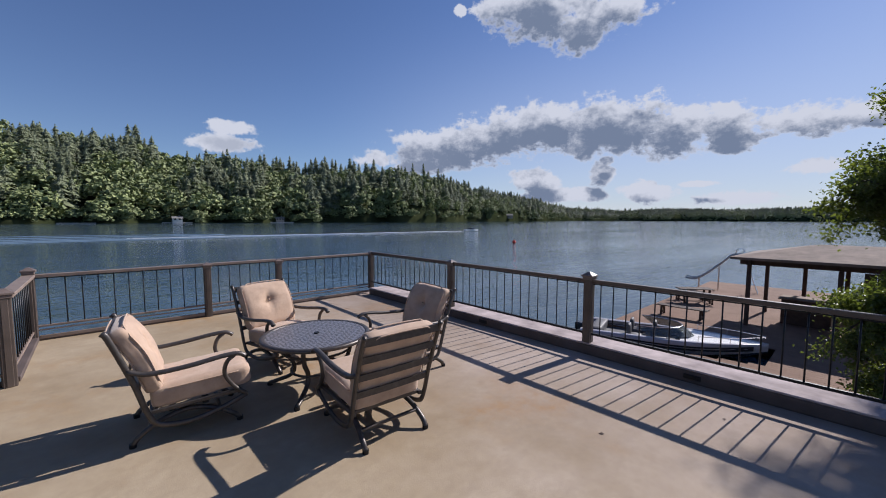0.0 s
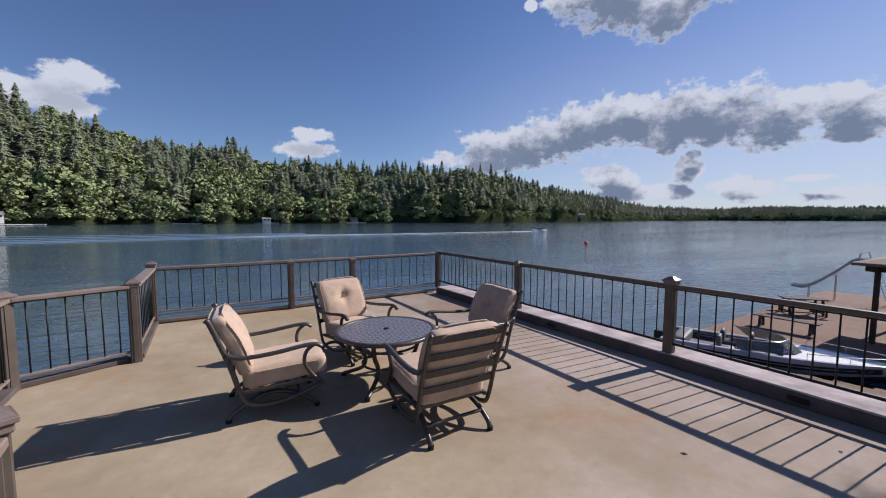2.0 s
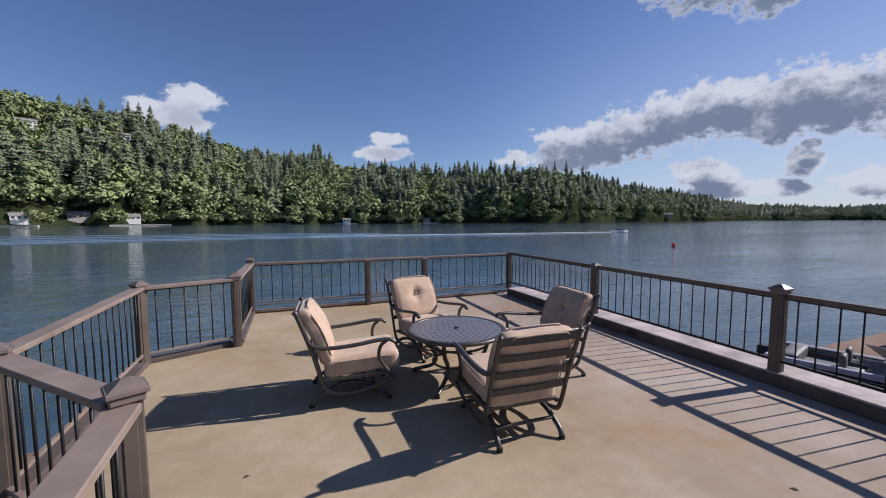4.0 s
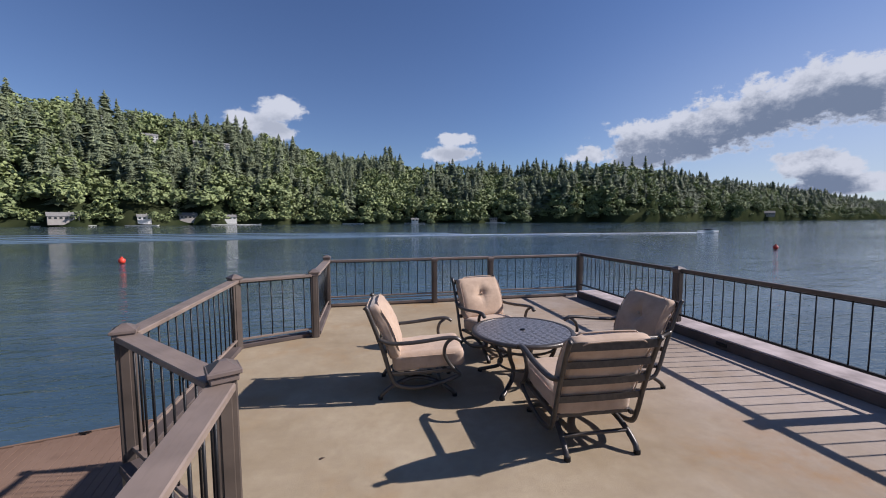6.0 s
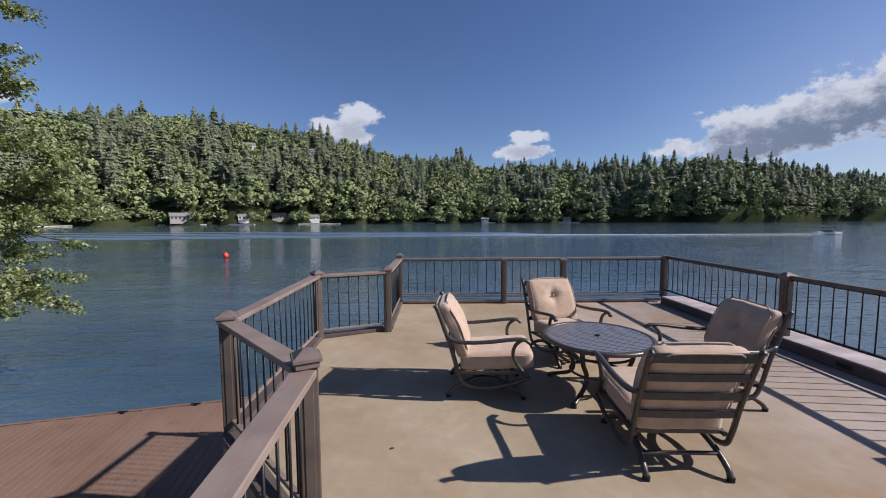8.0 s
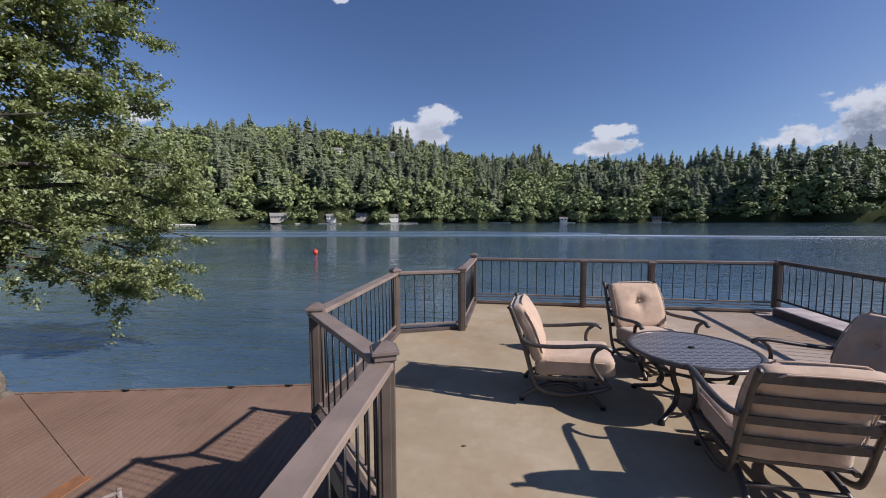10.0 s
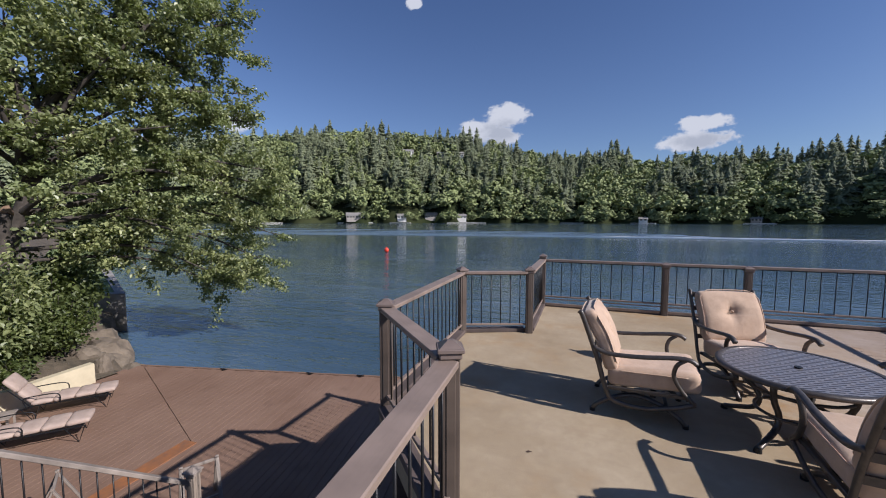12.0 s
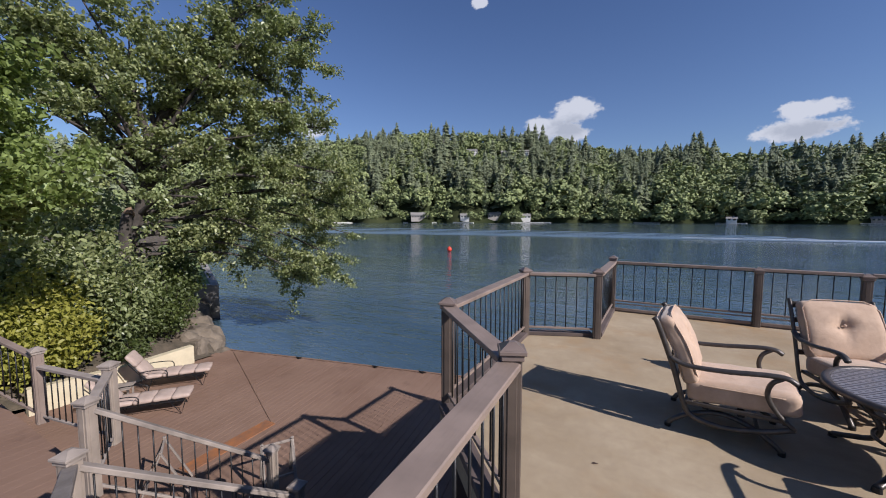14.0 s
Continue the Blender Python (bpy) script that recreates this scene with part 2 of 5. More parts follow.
def foliage(name, dark, light, hue, world_scale, gloss=0.5, through=0.3):
    """Leaves: each leaf its own shade, slightly translucent."""
    m = Mat(name, light, gloss).world()
    col = m.mix(m.island(), dark, light)
    col = m.mix(m.range(m.noise(world_scale, 3), 0.4, 0.62), col, hue)
    m.color(col)
    if through:
        tr = m.t.nodes.new("ShaderNodeBsdfTranslucent")
        m.t.links.new(m.mix(0.5, col, (0.35, 0.45, 0.04)), tr.inputs["Color"])
        add = m.t.nodes.new("ShaderNodeMixShader")
        add.inputs[0].default_value = through
        out = m.t.nodes["Material Output"]
        m.t.links.new(m.b.outputs[0], add.inputs[1])
        m.t.links.new(tr.outputs[0], add.inputs[2])
        m.t.links.new(add.outputs[0], out.inputs["Surface"])
    return m.m


FIR = foliage("fir_needles", (0.09, 0.115, 0.07), (0.26, 0.29, 0.155), (0.155, 0.18, 0.1), 0.03, 0.7, 0.0)
BROAD = foliage("broadleaf_crowns", (0.11, 0.145, 0.058), (0.3, 0.345, 0.13), (0.19, 0.225, 0.092), 0.03, 0.7, 0.0)
OAK = foliage("oak_leaves", (0.045, 0.062, 0.028), (0.45, 0.48, 0.22), (0.21, 0.245, 0.11), 0.5, 0.4, 0.34)
MAPLE = foliage("maple_leaves", (0.1, 0.14, 0.04), (0.33, 0.41, 0.13), (0.18, 0.23, 0.07), 0.6, 0.42, 0.35)
GOLD = foliage("yellow_green_leaves", (0.16, 0.17, 0.03), (0.46, 0.43, 0.09), (0.28, 0.27, 0.05), 0.9, 0.5, 0.35)
SHRUB = foliage("shrub_leaves", (0.04, 0.06, 0.018), (0.13, 0.16, 0.045), (0.07, 0.09, 0.03), 0.8, 0.5, 0.25)
BAY = foliage("bay_leaves", (0.025, 0.04, 0.015), (0.12, 0.15, 0.045), (0.06, 0.08, 0.027), 0.6, 0.45, 0.4)
BARK = plain("ridged_bark", (0.06, 0.05, 0.042), 0.9, 0, 0.45, 5, 0.9)
DEADWOOD = plain("bare_stub_wood", (0.2, 0.13, 0.085), 0.9, 0, 0.5, 6, 0.8)

m = Mat("forest_floor", (0.05, 0.06, 0.03), 0.95).world()
m.color(m.mix(m.range(m.noise(0.02, 5), 0.35, 0.65), (0.02, 0.028, 0.013), (0.05, 0.056, 0.026)))
m.b.inputs["Specular IOR Level"].default_value = 0.0
FLOOR = m.m
m = Mat("garden_soil", (0.1, 0.075, 0.05), 0.95).world()
m.color(m.mix(m.range(m.noise(1.4, 6), 0.35, 0.65), (0.05, 0.042, 0.028), (0.15, 0.115, 0.08))).bump(m.noise(9, 6), 0.8, 0.06)
SOIL = m.m
STONE = plain("grey_brown_rock", (0.15, 0.12, 0.09), 0.9, 0, 0.4, 2.5, 0.8)
CONCRETE = plain("old_concrete", (0.27, 0.25, 0.225), 0.85, 0, 0.3, 1.5, 0.4)
CREAM = plain("cream_painted_wall", (0.52, 0.45, 0.31), 0.7, 0, 0.12, 3, 0.2)
LAWN = plain("mown_lawn", (0.13, 0.17, 0.05), 0.95, 0, 0.3, 0.3, 0.4)

# woven outdoor cushion cloth
m = Mat("tan_cushion_cloth", (0.44, 0.3, 0.2), 0.85)
weave = m.noise((260, 260, 260), 2, 0.5)
col = m.mix(m.range(m.noise(7, 5), 0.3, 0.7), (0.4, 0.275, 0.19), (0.52, 0.37, 0.265))
col = m.mix(m.range(m.noise(34, 4), 0.55, 0.8, 0, 0.35), col, (0.3, 0.2, 0.135))
m.color(col).bump(weave, 0.35, 0.002).bump(m.noise(9, 3), 0.22, 0.02)
m.b.inputs["Sheen Weight"].default_value = 0.25
CLOTH = m.m
m = Mat("faded_pink_cushion_cloth", (0.5, 0.36, 0.31), 0.9)
m.color(m.mix(m.range(m.noise(5, 5), 0.3, 0.7), (0.35, 0.265, 0.22), (0.45, 0.35, 0.295))).bump(m.noise(14, 3), 0.4, 0.02)
PINK = m.m

# cast table top: woven slots
m = Mat("cast_dark_table_top", (0.085, 0.08, 0.085), 0.34, 0.6)
br = m.t.nodes.new("ShaderNodeTexBrick")
br.offset, br.squash = 0.5, 1.0
for k, v in (("Scale", 1.0), ("Mortar Size", 0.012), ("Brick Width", 0.11), ("Row Height", 0.035), ("Mortar Smooth", 0.3)):
    br.inputs[k].default_value = v
m.t.links.new(m.mapped(1.0, (0, 0, radians(35))), br.inputs["Vector"])
m.color(m.mix(br.outputs["Fac"], (0.06, 0.056, 0.062), (0.34, 0.32, 0.32))).rough(m.range(m.noise(18), 0.3, 0.7, 0.28, 0.5)).bump(br.outputs["Fac"], 0.5, 0.004)
TABLETOP = m.m

WHITE = plain("white_gelcoat", (0.78, 0.77, 0.74), 0.25, 0, 0.05, 3, 0)
NAVY = plain("dark_hull_paint", (0.03, 0.032, 0.04), 0.25, 0, 0.2, 3, 0)
# glare on the windscreen is put into its light base colour
GLASS = plain("glare_pale_windscreen", (0.3, 0.33, 0.34), 0.06, 0, 0.1, 3, 0)
GLASS.node_tree.nodes["Principled BSDF"].inputs["Transmission Weight"].default_value = 0.75
# shade on the hull's near side is painted in as this grey-violet
HULLGREY = plain("grey_violet_shaded_hull", (0.42, 0.41, 0.45), 0.22, 0, 0.1, 3, 0)
VINYL = plain("dark_grey_boat_vinyl", (0.09, 0.09, 0.1), 0.6, 0, 0.15, 4, 0.4)
CHROME = plain("stainless_tube", (0.7, 0.7, 0.7), 0.18, 1.0, 0.1, 20, 0)
DARKWOOD = painted_wood("dark_brown_stained_wood", (0.075, 0.05, 0.04), 0.6, (3, 25, 25))
DARKWOOD.node_tree.nodes["Principled BSDF"].inputs["Specular IOR Level"].default_value = 0.15
ROOF = plain("brown_felt_roof", (0.2, 0.15, 0.12), 0.9, 0, 0.25, 2, 0.4)
SLIDE = plain("pale_blue_fibreglass", (0.4, 0.44, 0.47), 0.35, 0, 0.1, 3, 0)
RED = plain("red_buoy_plastic", (0.75, 0.06, 0.03), 0.4, 0, 0.1, 3, 0)
FOAM = plain("white_foam", (0.8, 0.82, 0.83), 0.6, 0, 0.1, 3, 0.3)
HOUSE = plain("pale_house_siding", (0.66, 0.64, 0.6), 0.8, 0, 0.1, 0.4, 0)
TAUPE = plain("taupe_house_siding", (0.33, 0.3, 0.27), 0.8, 0, 0.1, 0.4, 0)
SHINGLE = plain("grey_shingle_roof", (0.22, 0.21, 0.2), 0.9, 0, 0.2, 0.8, 0.2)
PANE = plain("dark_window_pane", (0.03, 0.035, 0.04), 0.08, 0, 0.1, 1, 0)
# ---- mesh helpers ----
def mesh_of(name, bm, material, smooth=False):
    me = bpy.data.meshes.new(name)
    bmesh.ops.recalc_face_normals(bm, faces=bm.faces)
    bm.to_mesh(me)
    bm.free()
    me.materials.append(material)
    if smooth:
        me.shade_smooth()
    return me


def part(name, bm, material, parent=None, label="", smooth=False):
    ob = new(name, mesh_of(name, bm, material, smooth))
    ob.parent = parent
    if label:
        ob["label"] = label
    return ob


def piece(name, me, parent, m):
    ob = new(name, me)
    ob.parent = parent
    ob.matrix_basis = m
    return ob


def thing(name, m=None, label="", category="", group="", kind=""):
    ob = new(name)
    ob.empty_display_size = 0.2
    if m is not None:
        ob.matrix_basis = m
    return tagged(ob, label, category, group, kind)


def box(bm, c, s, rz=0.0, bevel=0.0, m=None):
    """A bevelled box of full size s about c."""
    mat = Matrix.Translation(c) @ Matrix.Rotation(radians(rz), 4, "Z") @ Matrix.Diagonal((*s, 1))
    if m is not None:
        mat = m @ mat
    vs = bmesh.ops.create_cube(bm, size=1.0, matrix=mat)["verts"]
    if bevel:
        es = list({e for v in vs for e in v.link_edges})
        bmesh.ops.bevel(bm, geom=es, offset=bevel, segments=1, affect="EDGES")


def beam(bm, p, q, w, h, bevel=0.004):
    """A bar of section w (level) by h (upright) from p to q."""
    p, q = Vector(p), Vector(q)
    d = q - p
    u = d.normalized()
    side = Vector((-u.y, u.x, 0))
    side = side.normalized() if side.length > 1e-6 else Vector((1, 0, 0))
    up = u.cross(side) * -1
    if up.z < 0:
        up = -up
    m = Matrix((u, side, up)).transposed().to_4x4()
    m.translation = (p + q) / 2
    box(bm, (0, 0, 0), (d.length, w, h), 0, bevel, m)


def smooth_line(pts, n=6):
    """Points along a smooth line through pts."""
    pts = [Vector(p) for p in pts]
    ext = [pts[0] * 2 - pts[1]] + pts + [pts[-1] * 2 - pts[-2]]
    out = []
    for i in range(1, len(ext) - 2):
        a, b, c, d = ext[i - 1:i + 3]
        for k in range(n):
            t = k / n
            out.append(0.5 * ((2 * b) + (c - a) * t + (2 * a - 5 * b + 4 * c - d) * t * t + (3 * b - a - 3 * c + d) * t ** 3))
    out.append(pts[-1])
    return out


def tube(bm, pts, r, sides=8, flat=1.0, ends=True, taper=None):
    """A round bar along pts; flat squashes it across; taper(i) scales it."""
    rings, prev = [], None
    for i, p in enumerate(pts):
        p = Vector(p)
        d = (Vector(pts[min(i + 1, len(pts) - 1)]) - Vector(pts[max(i - 1, 0)])).normalized()
        ref = prev if prev is not None else (Vector((0, 0, 1)) if abs(d.z) < 0.9 else Vector((1, 0, 0)))
        a = (ref - d * ref.dot(d)).normalized()
        prev = a
        b = d.cross(a)
        k = r * (taper(i / max(1, len(pts) - 1)) if taper else 1.0)
        rings.append([bm.verts.new(p + a * (k * math.cos(2 * math.pi * j / sides)) + b * (k * flat * math.sin(2 * math.pi * j / sides))) for j in range(sides)])
    for u, v in zip(rings, rings[1:]):
        for j in range(sides):
            bm.faces.new((u[j], u[(j + 1) % sides], v[(j + 1) % sides], v[j]))
    if ends:
        bm.faces.new(rings[0])
        bm.faces.new(rings[-1])


def prism(bm, outline, z0, z1):
    lo = [bm.verts.new((x, y, z0)) for x, y in outline]
    hi = [bm.verts.new((x, y, z1)) for x, y in outline]
    n = len(outline)
    bm.faces.new(lo)
    bm.faces.new(hi)
    for i in range(n):
        bm.faces.new((lo[i], lo[(i + 1) % n], hi[(i + 1) % n], hi[i]))


def cushion(bm, half, r, n=9, puff=0.0, dent=None, m=None):
    """A stuffed box: rounded edges, swollen faces, an optional button dent (x, z) on its -y face, and slight lumps."""
    own = bmesh.new()
    bmesh.ops.create_cube(own, size=2.0)
    bmesh.ops.subdivide_edges(own, edges=own.edges[:], cuts=n, use_grid_fill=True)
    hv = Vector(half)
    for v in own.verts:
        q = Vector((v.co.x * hv.x, v.co.y * hv.y, v.co.z * hv.z))
        inner = Vector([max(-(h - r), min(h - r, c)) for h, c in zip(hv, q)])
        d = q - inner
        p = inner + d.normalized() * r if d.length > 1e-6 else q
        u = (1 - v.co.x ** 2) * (1 - v.co.z ** 2)
        p.y += puff * u * (1 if v.co.y > 0 else -1) * (abs(v.co.y) > 0.5)
        if dent is not None and v.co.y < -0.5:
            g = math.exp(-((p.x - dent[0]) ** 2 + (p.z - dent[1]) ** 2) / 0.006)
            cross = math.exp(-((p.x - dent[0]) / 0.03) ** 2) * math.exp(-((p.z - dent[1]) / 0.16) ** 2) + math.exp(-((p.z - dent[1]) / 0.03) ** 2) * math.exp(-((p.x - dent[0]) / 0.16) ** 2)
            p.y += 0.048 * g + 0.02 * cross
        p += d.normalized() * (noise.noise(p * 9) * 0.008) if d.length > 1e-6 else Vector()
        v.co = p if m is None else m @ p
    me = bpy.data.meshes.new("stuffing")
    own.to_mesh(me)
    own.free()
    bm.from_mesh(me)
    bpy.data.meshes.remove(me)


# ---- lake ----
bm = bmesh.new()
vs = [bm.verts.new((x, y, WATER)) for x, y in ((-4600, -1500), (4600, -1500), (4600, 4600), (-4600, 4600))]
bm.faces.new(vs)
tagged(part("water", bm, LAKE), "dark blue-green lake water with small ripples", "lake", kind="structure")

# ---- far shore: wooded hillside ----
SHORE = ([-100, -84, -74, -66, -60, -56, -50, -45, -40, -35, -25, -15, 0, 20, 42, 60, 80], [1900, 2200, 2400, 2300, 1700, 1200, 900, 760, 600, 560, 520, 480, 450, 440, 450, 420, 400])
SKYLINE = ([-100, -84, -79.6, -73.8, -67.3, -60, -56.8, -52, -47.8, -44, -41, -36, -31, -27, -22, -18.1, -13, -7.2, -4, 0, 5, 9.6, 17, 25.5, 31, 37, 42, 58, 80],
           [1.9, 1.5, 1.35, 1.55, 1.35, 1.9, 2.75, 3.9, 4.7, 5.8, 6.9, 8.0, 7.6, 7.6, 7.7, 8.7, 8.4, 8.2, 9.8, 9.3, 9.8, 11.0, 12.8, 13.2, 13.2, 13.1, 12.2, 9.8, 8.0])
DEPTH = ([-100, -60, -50, -40, -30, -15, 0, 80], [300, 300, 220, 130, 150, 230, 290, 330])


def tree_height(az):
    return float(np.interp(az, [-100, -60, -45, -30], [20, 24, 31, 35]))


def hill(az, v):
    """A point of the far hillside: v from 0 at the water to 1 at the ridge."""
    d0 = float(np.interp(az, *SHORE)) * (1 + 0.02 * math.sin(az * 0.9) + 0.012 * math.sin(az * 2.7))
    d1 = float(np.interp(az, *DEPTH))
    top = math.tan(radians(float(np.interp(az, *SKYLINE)))) * (d0 + d1) + EYE - WATER - tree_height(az) * 0.8
    steep = 0.75 if az > -25 else 0.45
    h = max(0.5, top) * (min(v, 1.0) ** steep if v > 0 else 0) - max(0, v - 1) * 30
    d = d0 + d1 * v
    h += 4 * noise.noise(Vector((d * 0.01, az * 0.15, 3.0))) * min(1, v * 3)
    a = radians(az)
    return Vector((-math.sin(a) * d, math.cos(a) * d, WATER + h))


bm = bmesh.new()
grid = [[bm.verts.new(hill(az, v)) if v >= 0 else bm.verts.new(hill(az, 0) + Vector((0, 0, -3))) for v in (-1, 0, 0.02, 0.15, 0.3, 0.45, 0.6, 0.8, 1.0, 1.3)] for az in np.arange(-100, 84.1, 1.5)]
for a, b in zip(grid, grid[1:]):
    for j in range(len(a) - 1):
        bm.faces.new((a[j], b[j], b[j + 1], a[j + 1]))
tagged(part("hillside_ground", bm, FLOOR, smooth=True), "dark wooded hillside ground across the lake", "hillside", kind="structure")


# far houses: azimuth, place up the slope, width, depth, height, siding, label
HOUSES = (
    (33.1, 0.012, 19, 11, 3.8, "TAUPE", "grey gabled lakeside house across the lake"), (26.3, 0.012, 10, 8, 3.6, "HOUSE", "small pale lakeside house across the lake"),
    (21.8, 0.015, 17, 9, 4, "TAUPE", "long low lakeside house across the lake"), (17.4, 0.012, 11, 8, 3.5, "HOUSE", "pale boathouse on the far shore"),
    (25.3, 0.66, 17, 10, 8, "HOUSE", "white hillside house among the trees"), (20.3, 0.66, 16, 10, 7, "TAUPE", "taupe hillside house among the trees"),
    (17.7, 0.68, 13, 10, 6, "HOUSE", "pale hillside house among the trees"), (6.2, 0.72, 14, 10, 5, "HOUSE", "pale house near the hilltop"),
    (29.0, 0.9, 12, 10, 7, "HOUSE", "white house on the ridge"), (-7.5, 0.01, 8, 6, 3, "HOUSE", "small white boathouse on the far shore"),
    (-19.2, 0.01, 9, 6, 3, "TAUPE", "small dark boathouse on the far shore"), (-52.0, 0.02, 22, 12, 5, "TAUPE", "distant grey house on the far shore"),
)


def clearing(az, v):
    return any(abs(az - h[0]) < 57 * h[2] / 1200 + 0.4 and h[1] - (0.2 if h[1] > 0.1 else 0.015) < v < h[1] + 0.03 for h in HOUSES)


def conifer(rng):
    """A fir of unit height: drooping boughs in uneven whorls round a bare trunk, each bough a ragged frond of three leaflets."""
    v, f = [], []
    tiers = 15
    lean = rng.normal(0, 0.012, 2)
    girth = rng.uniform(0.23, 0.33)
    for k in range(tiers):
        z = 0.1 + 0.87 * (k / (tiers - 1)) ** 0.9 + rng.normal(0, 0.008)
        r = (girth * (1 - min(z, 1)) ** 0.62 + 0.014) * rng.uniform(0.7, 1.2)
        for j in range(6):
            if rng.uniform() < 0.12:
                continue
            a = 2 * math.pi * (j + 0.5 * (k % 2)) / 6 + rng.normal(0, 0.25)
            rr = r * rng.uniform(0.6, 1.3)
            cx, cy = lean * z
            for da, q in ((-0.5, 0.78), (0.0, 1.0), (0.5, 0.78)):
                b = len(v)
                t, w = a + da, 0.3
                drop = 0.03 + 0.3 * rr * q + rng.uniform(0, 0.02)
                v += [(cx, cy, z + 0.03), (cx + rr * q * 0.6 * math.cos(t - w), cy + rr * q * 0.6 * math.sin(t - w), z - drop * 0.6), (cx + rr * q * math.cos(t), cy + rr * q * math.sin(t), z - drop), (cx + rr * q * 0.6 * math.cos(t + w), cy + rr * q * 0.6 * math.sin(t + w), z - drop * 0.6)]
                f += [(b, b + 1, b + 2), (b, b + 2, b + 3)]
    for j in range(3):
        a = 2 * math.pi * j / 3
        b = len(v)
        v += [(0.012 * math.cos(a), 0.012 * math.sin(a), 0), (0.012 * math.cos(a + 2.1), 0.012 * math.sin(a + 2.1), 0), (*lean, 1.0)]
        f.append((b, b + 1, b + 2))
    return np.array(v), np.array(f)


def broadleaf(rng):
    """A broad crown of unit height: leaf clumps over uneven lobes."""
    v, f = [], []
    lobes = [(0, 0, 0.62, 0.3)] + [(0.22 * math.cos(a), 0.22 * math.sin(a), rng.uniform(0.3, 0.7), rng.uniform(0.16, 0.24)) for a in np.arange(6) * 1.05 + rng.uniform(0, 1)]
    for cx, cy, cz, r in lobes:
        for _ in range(22):
            d = rng.normal(0, 1, 3)
            d /= np.linalg.norm(d)
            if d[2] < -0.5:
                d[2] = -d[2]
            c = np.array((cx, cy, cz)) + d * r * rng.uniform(0.8, 1.05)
            n = d + rng.normal(0, 0.45, 3)
            n /= np.linalg.norm(n)
            s = np.cross(n, (0.3, 0.2, 0.9))
            s /= np.linalg.norm(s)
            t = np.cross(n, s)
            q = rng.uniform(0.045, 0.085)
            b = len(v)
            v += [c + s * q, c + t * q * 0.8 - n * q * 0.3, c - s * q, c - t * q - n * q * 0.4]
            f += [(b, b + 1, b + 2), (b, b + 2, b + 3)]
    return np.array(v), np.array(f)


def woods(name, templates, spots, material, label):
    """Many far trees as one mesh: spots are (point, height, turn, width)."""
    V, F, base = [], [], 0
    for i, (p, h, a, w) in enumerate(spots):
        v, f = templates[i % len(templates)]
        c, s = math.cos(a), math.sin(a)
        out = np.empty_like(v)
        out[:, 0] = (v[:, 0] * c - v[:, 1] * s) * h * w + p[0]
        out[:, 1] = (v[:, 0] * s + v[:, 1] * c) * h * w + p[1]
        out[:, 2] = v[:, 2] * h + p[2]
        V.append(out)
        F.append(f + base)
        base += len(v)
    V, F = np.concatenate(V), np.concatenate(F)
    me = bpy.data.meshes.new(name)
    me.from_pydata(V.tolist(), [], F.tolist())
    me.materials.append(material)
    return tagged(new(name, me), label, "trees", kind="stuff")


rng = np.random.default_rng(4)
firs, crowns = [conifer(rng) for _ in range(8)], [broadleaf(rng) for _ in range(8)]
fir_spots, crown_spots = [], []
az = -99.0
while az < 82:
    d0, d1 = float(np.interp(az, *SHORE)), float(np.interp(az, *DEPTH))
    hh = tree_height(az)
    rows = max(3, int(d1 / (16 if az > -22 else 9)))
    for k in range(rows):
        v = (k + rng.uniform(0.1, 0.9)) / rows
        v = 0.02 + 0.98 * v
        b = az + rng.normal(0, 0.5)
        if clearing(b, v):
            continue
        p = hill(b, v)
        patch = noise.noise(Vector((az * 0.22, v * 2.2, 7.0)))
        low = v < 0.12
        if patch + rng.normal(0, 0.22) + (0.3 if low else 0.0) - 0.25 * max(0, v - 0.75) > -0.02:
            crown_spots.append((p - Vector((0, 0, 2)), hh * rng.uniform(0.45, 0.85), rng.uniform(0, 6.28), rng.uniform(0.85, 1.15)))
        else:
            tall = rng.uniform(0.6, 1.05) if rng.uniform() < 0.88 else rng.uniform(1.05, 1.3)
            fir_spots.append((p - Vector((0, 0, 1)), hh * tall, rng.uniform(0, 6.28), rng.uniform(0.85, 1.3)))
    for _ in range(2):
        b = az + rng.normal(0, 0.4)
        if clearing(b, 0.01):
            continue
        p = hill(b, rng.uniform(0.002, 0.02))
        crown_spots.append((p - Vector((0, 0, 2.5)), hh * rng.uniform(0.25, 0.5), rng.uniform(0, 6.28), rng.uniform(1.0, 1.5)))
    az += math.degrees(9.5 / (d0 + 0.4 * d1)) * 0.95
woods("far_fir_woods", firs, fir_spots, FIR, "dense dark green fir woods covering the far hillside")
woods("far_broadleaf_woods", crowns, crown_spots, BROAD, "lighter green broadleaf trees among the firs across the lake")
print("far trees", len(fir_spots), len(crown_spots))
# ---- upper deck ----
DECK_OUTLINE = [(-0.78, -4.0), (5.0, -4.0), (5.0, 7.72), (-0.78, 7.72), (-0.78, 5.82), (-1.72, 5.42), (-1.68, 2.92), (-0.78, 1.92)]
bm = bmesh.new()
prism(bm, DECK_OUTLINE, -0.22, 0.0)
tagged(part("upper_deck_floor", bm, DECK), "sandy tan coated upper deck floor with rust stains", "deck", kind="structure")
bm = bmesh.new()
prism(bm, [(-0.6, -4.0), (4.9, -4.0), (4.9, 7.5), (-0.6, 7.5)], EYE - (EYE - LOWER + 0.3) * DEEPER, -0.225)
tagged(part("deck_base_wall", bm, DARKWOOD), "dark timber wall under the upper deck", "wall", kind="structure")

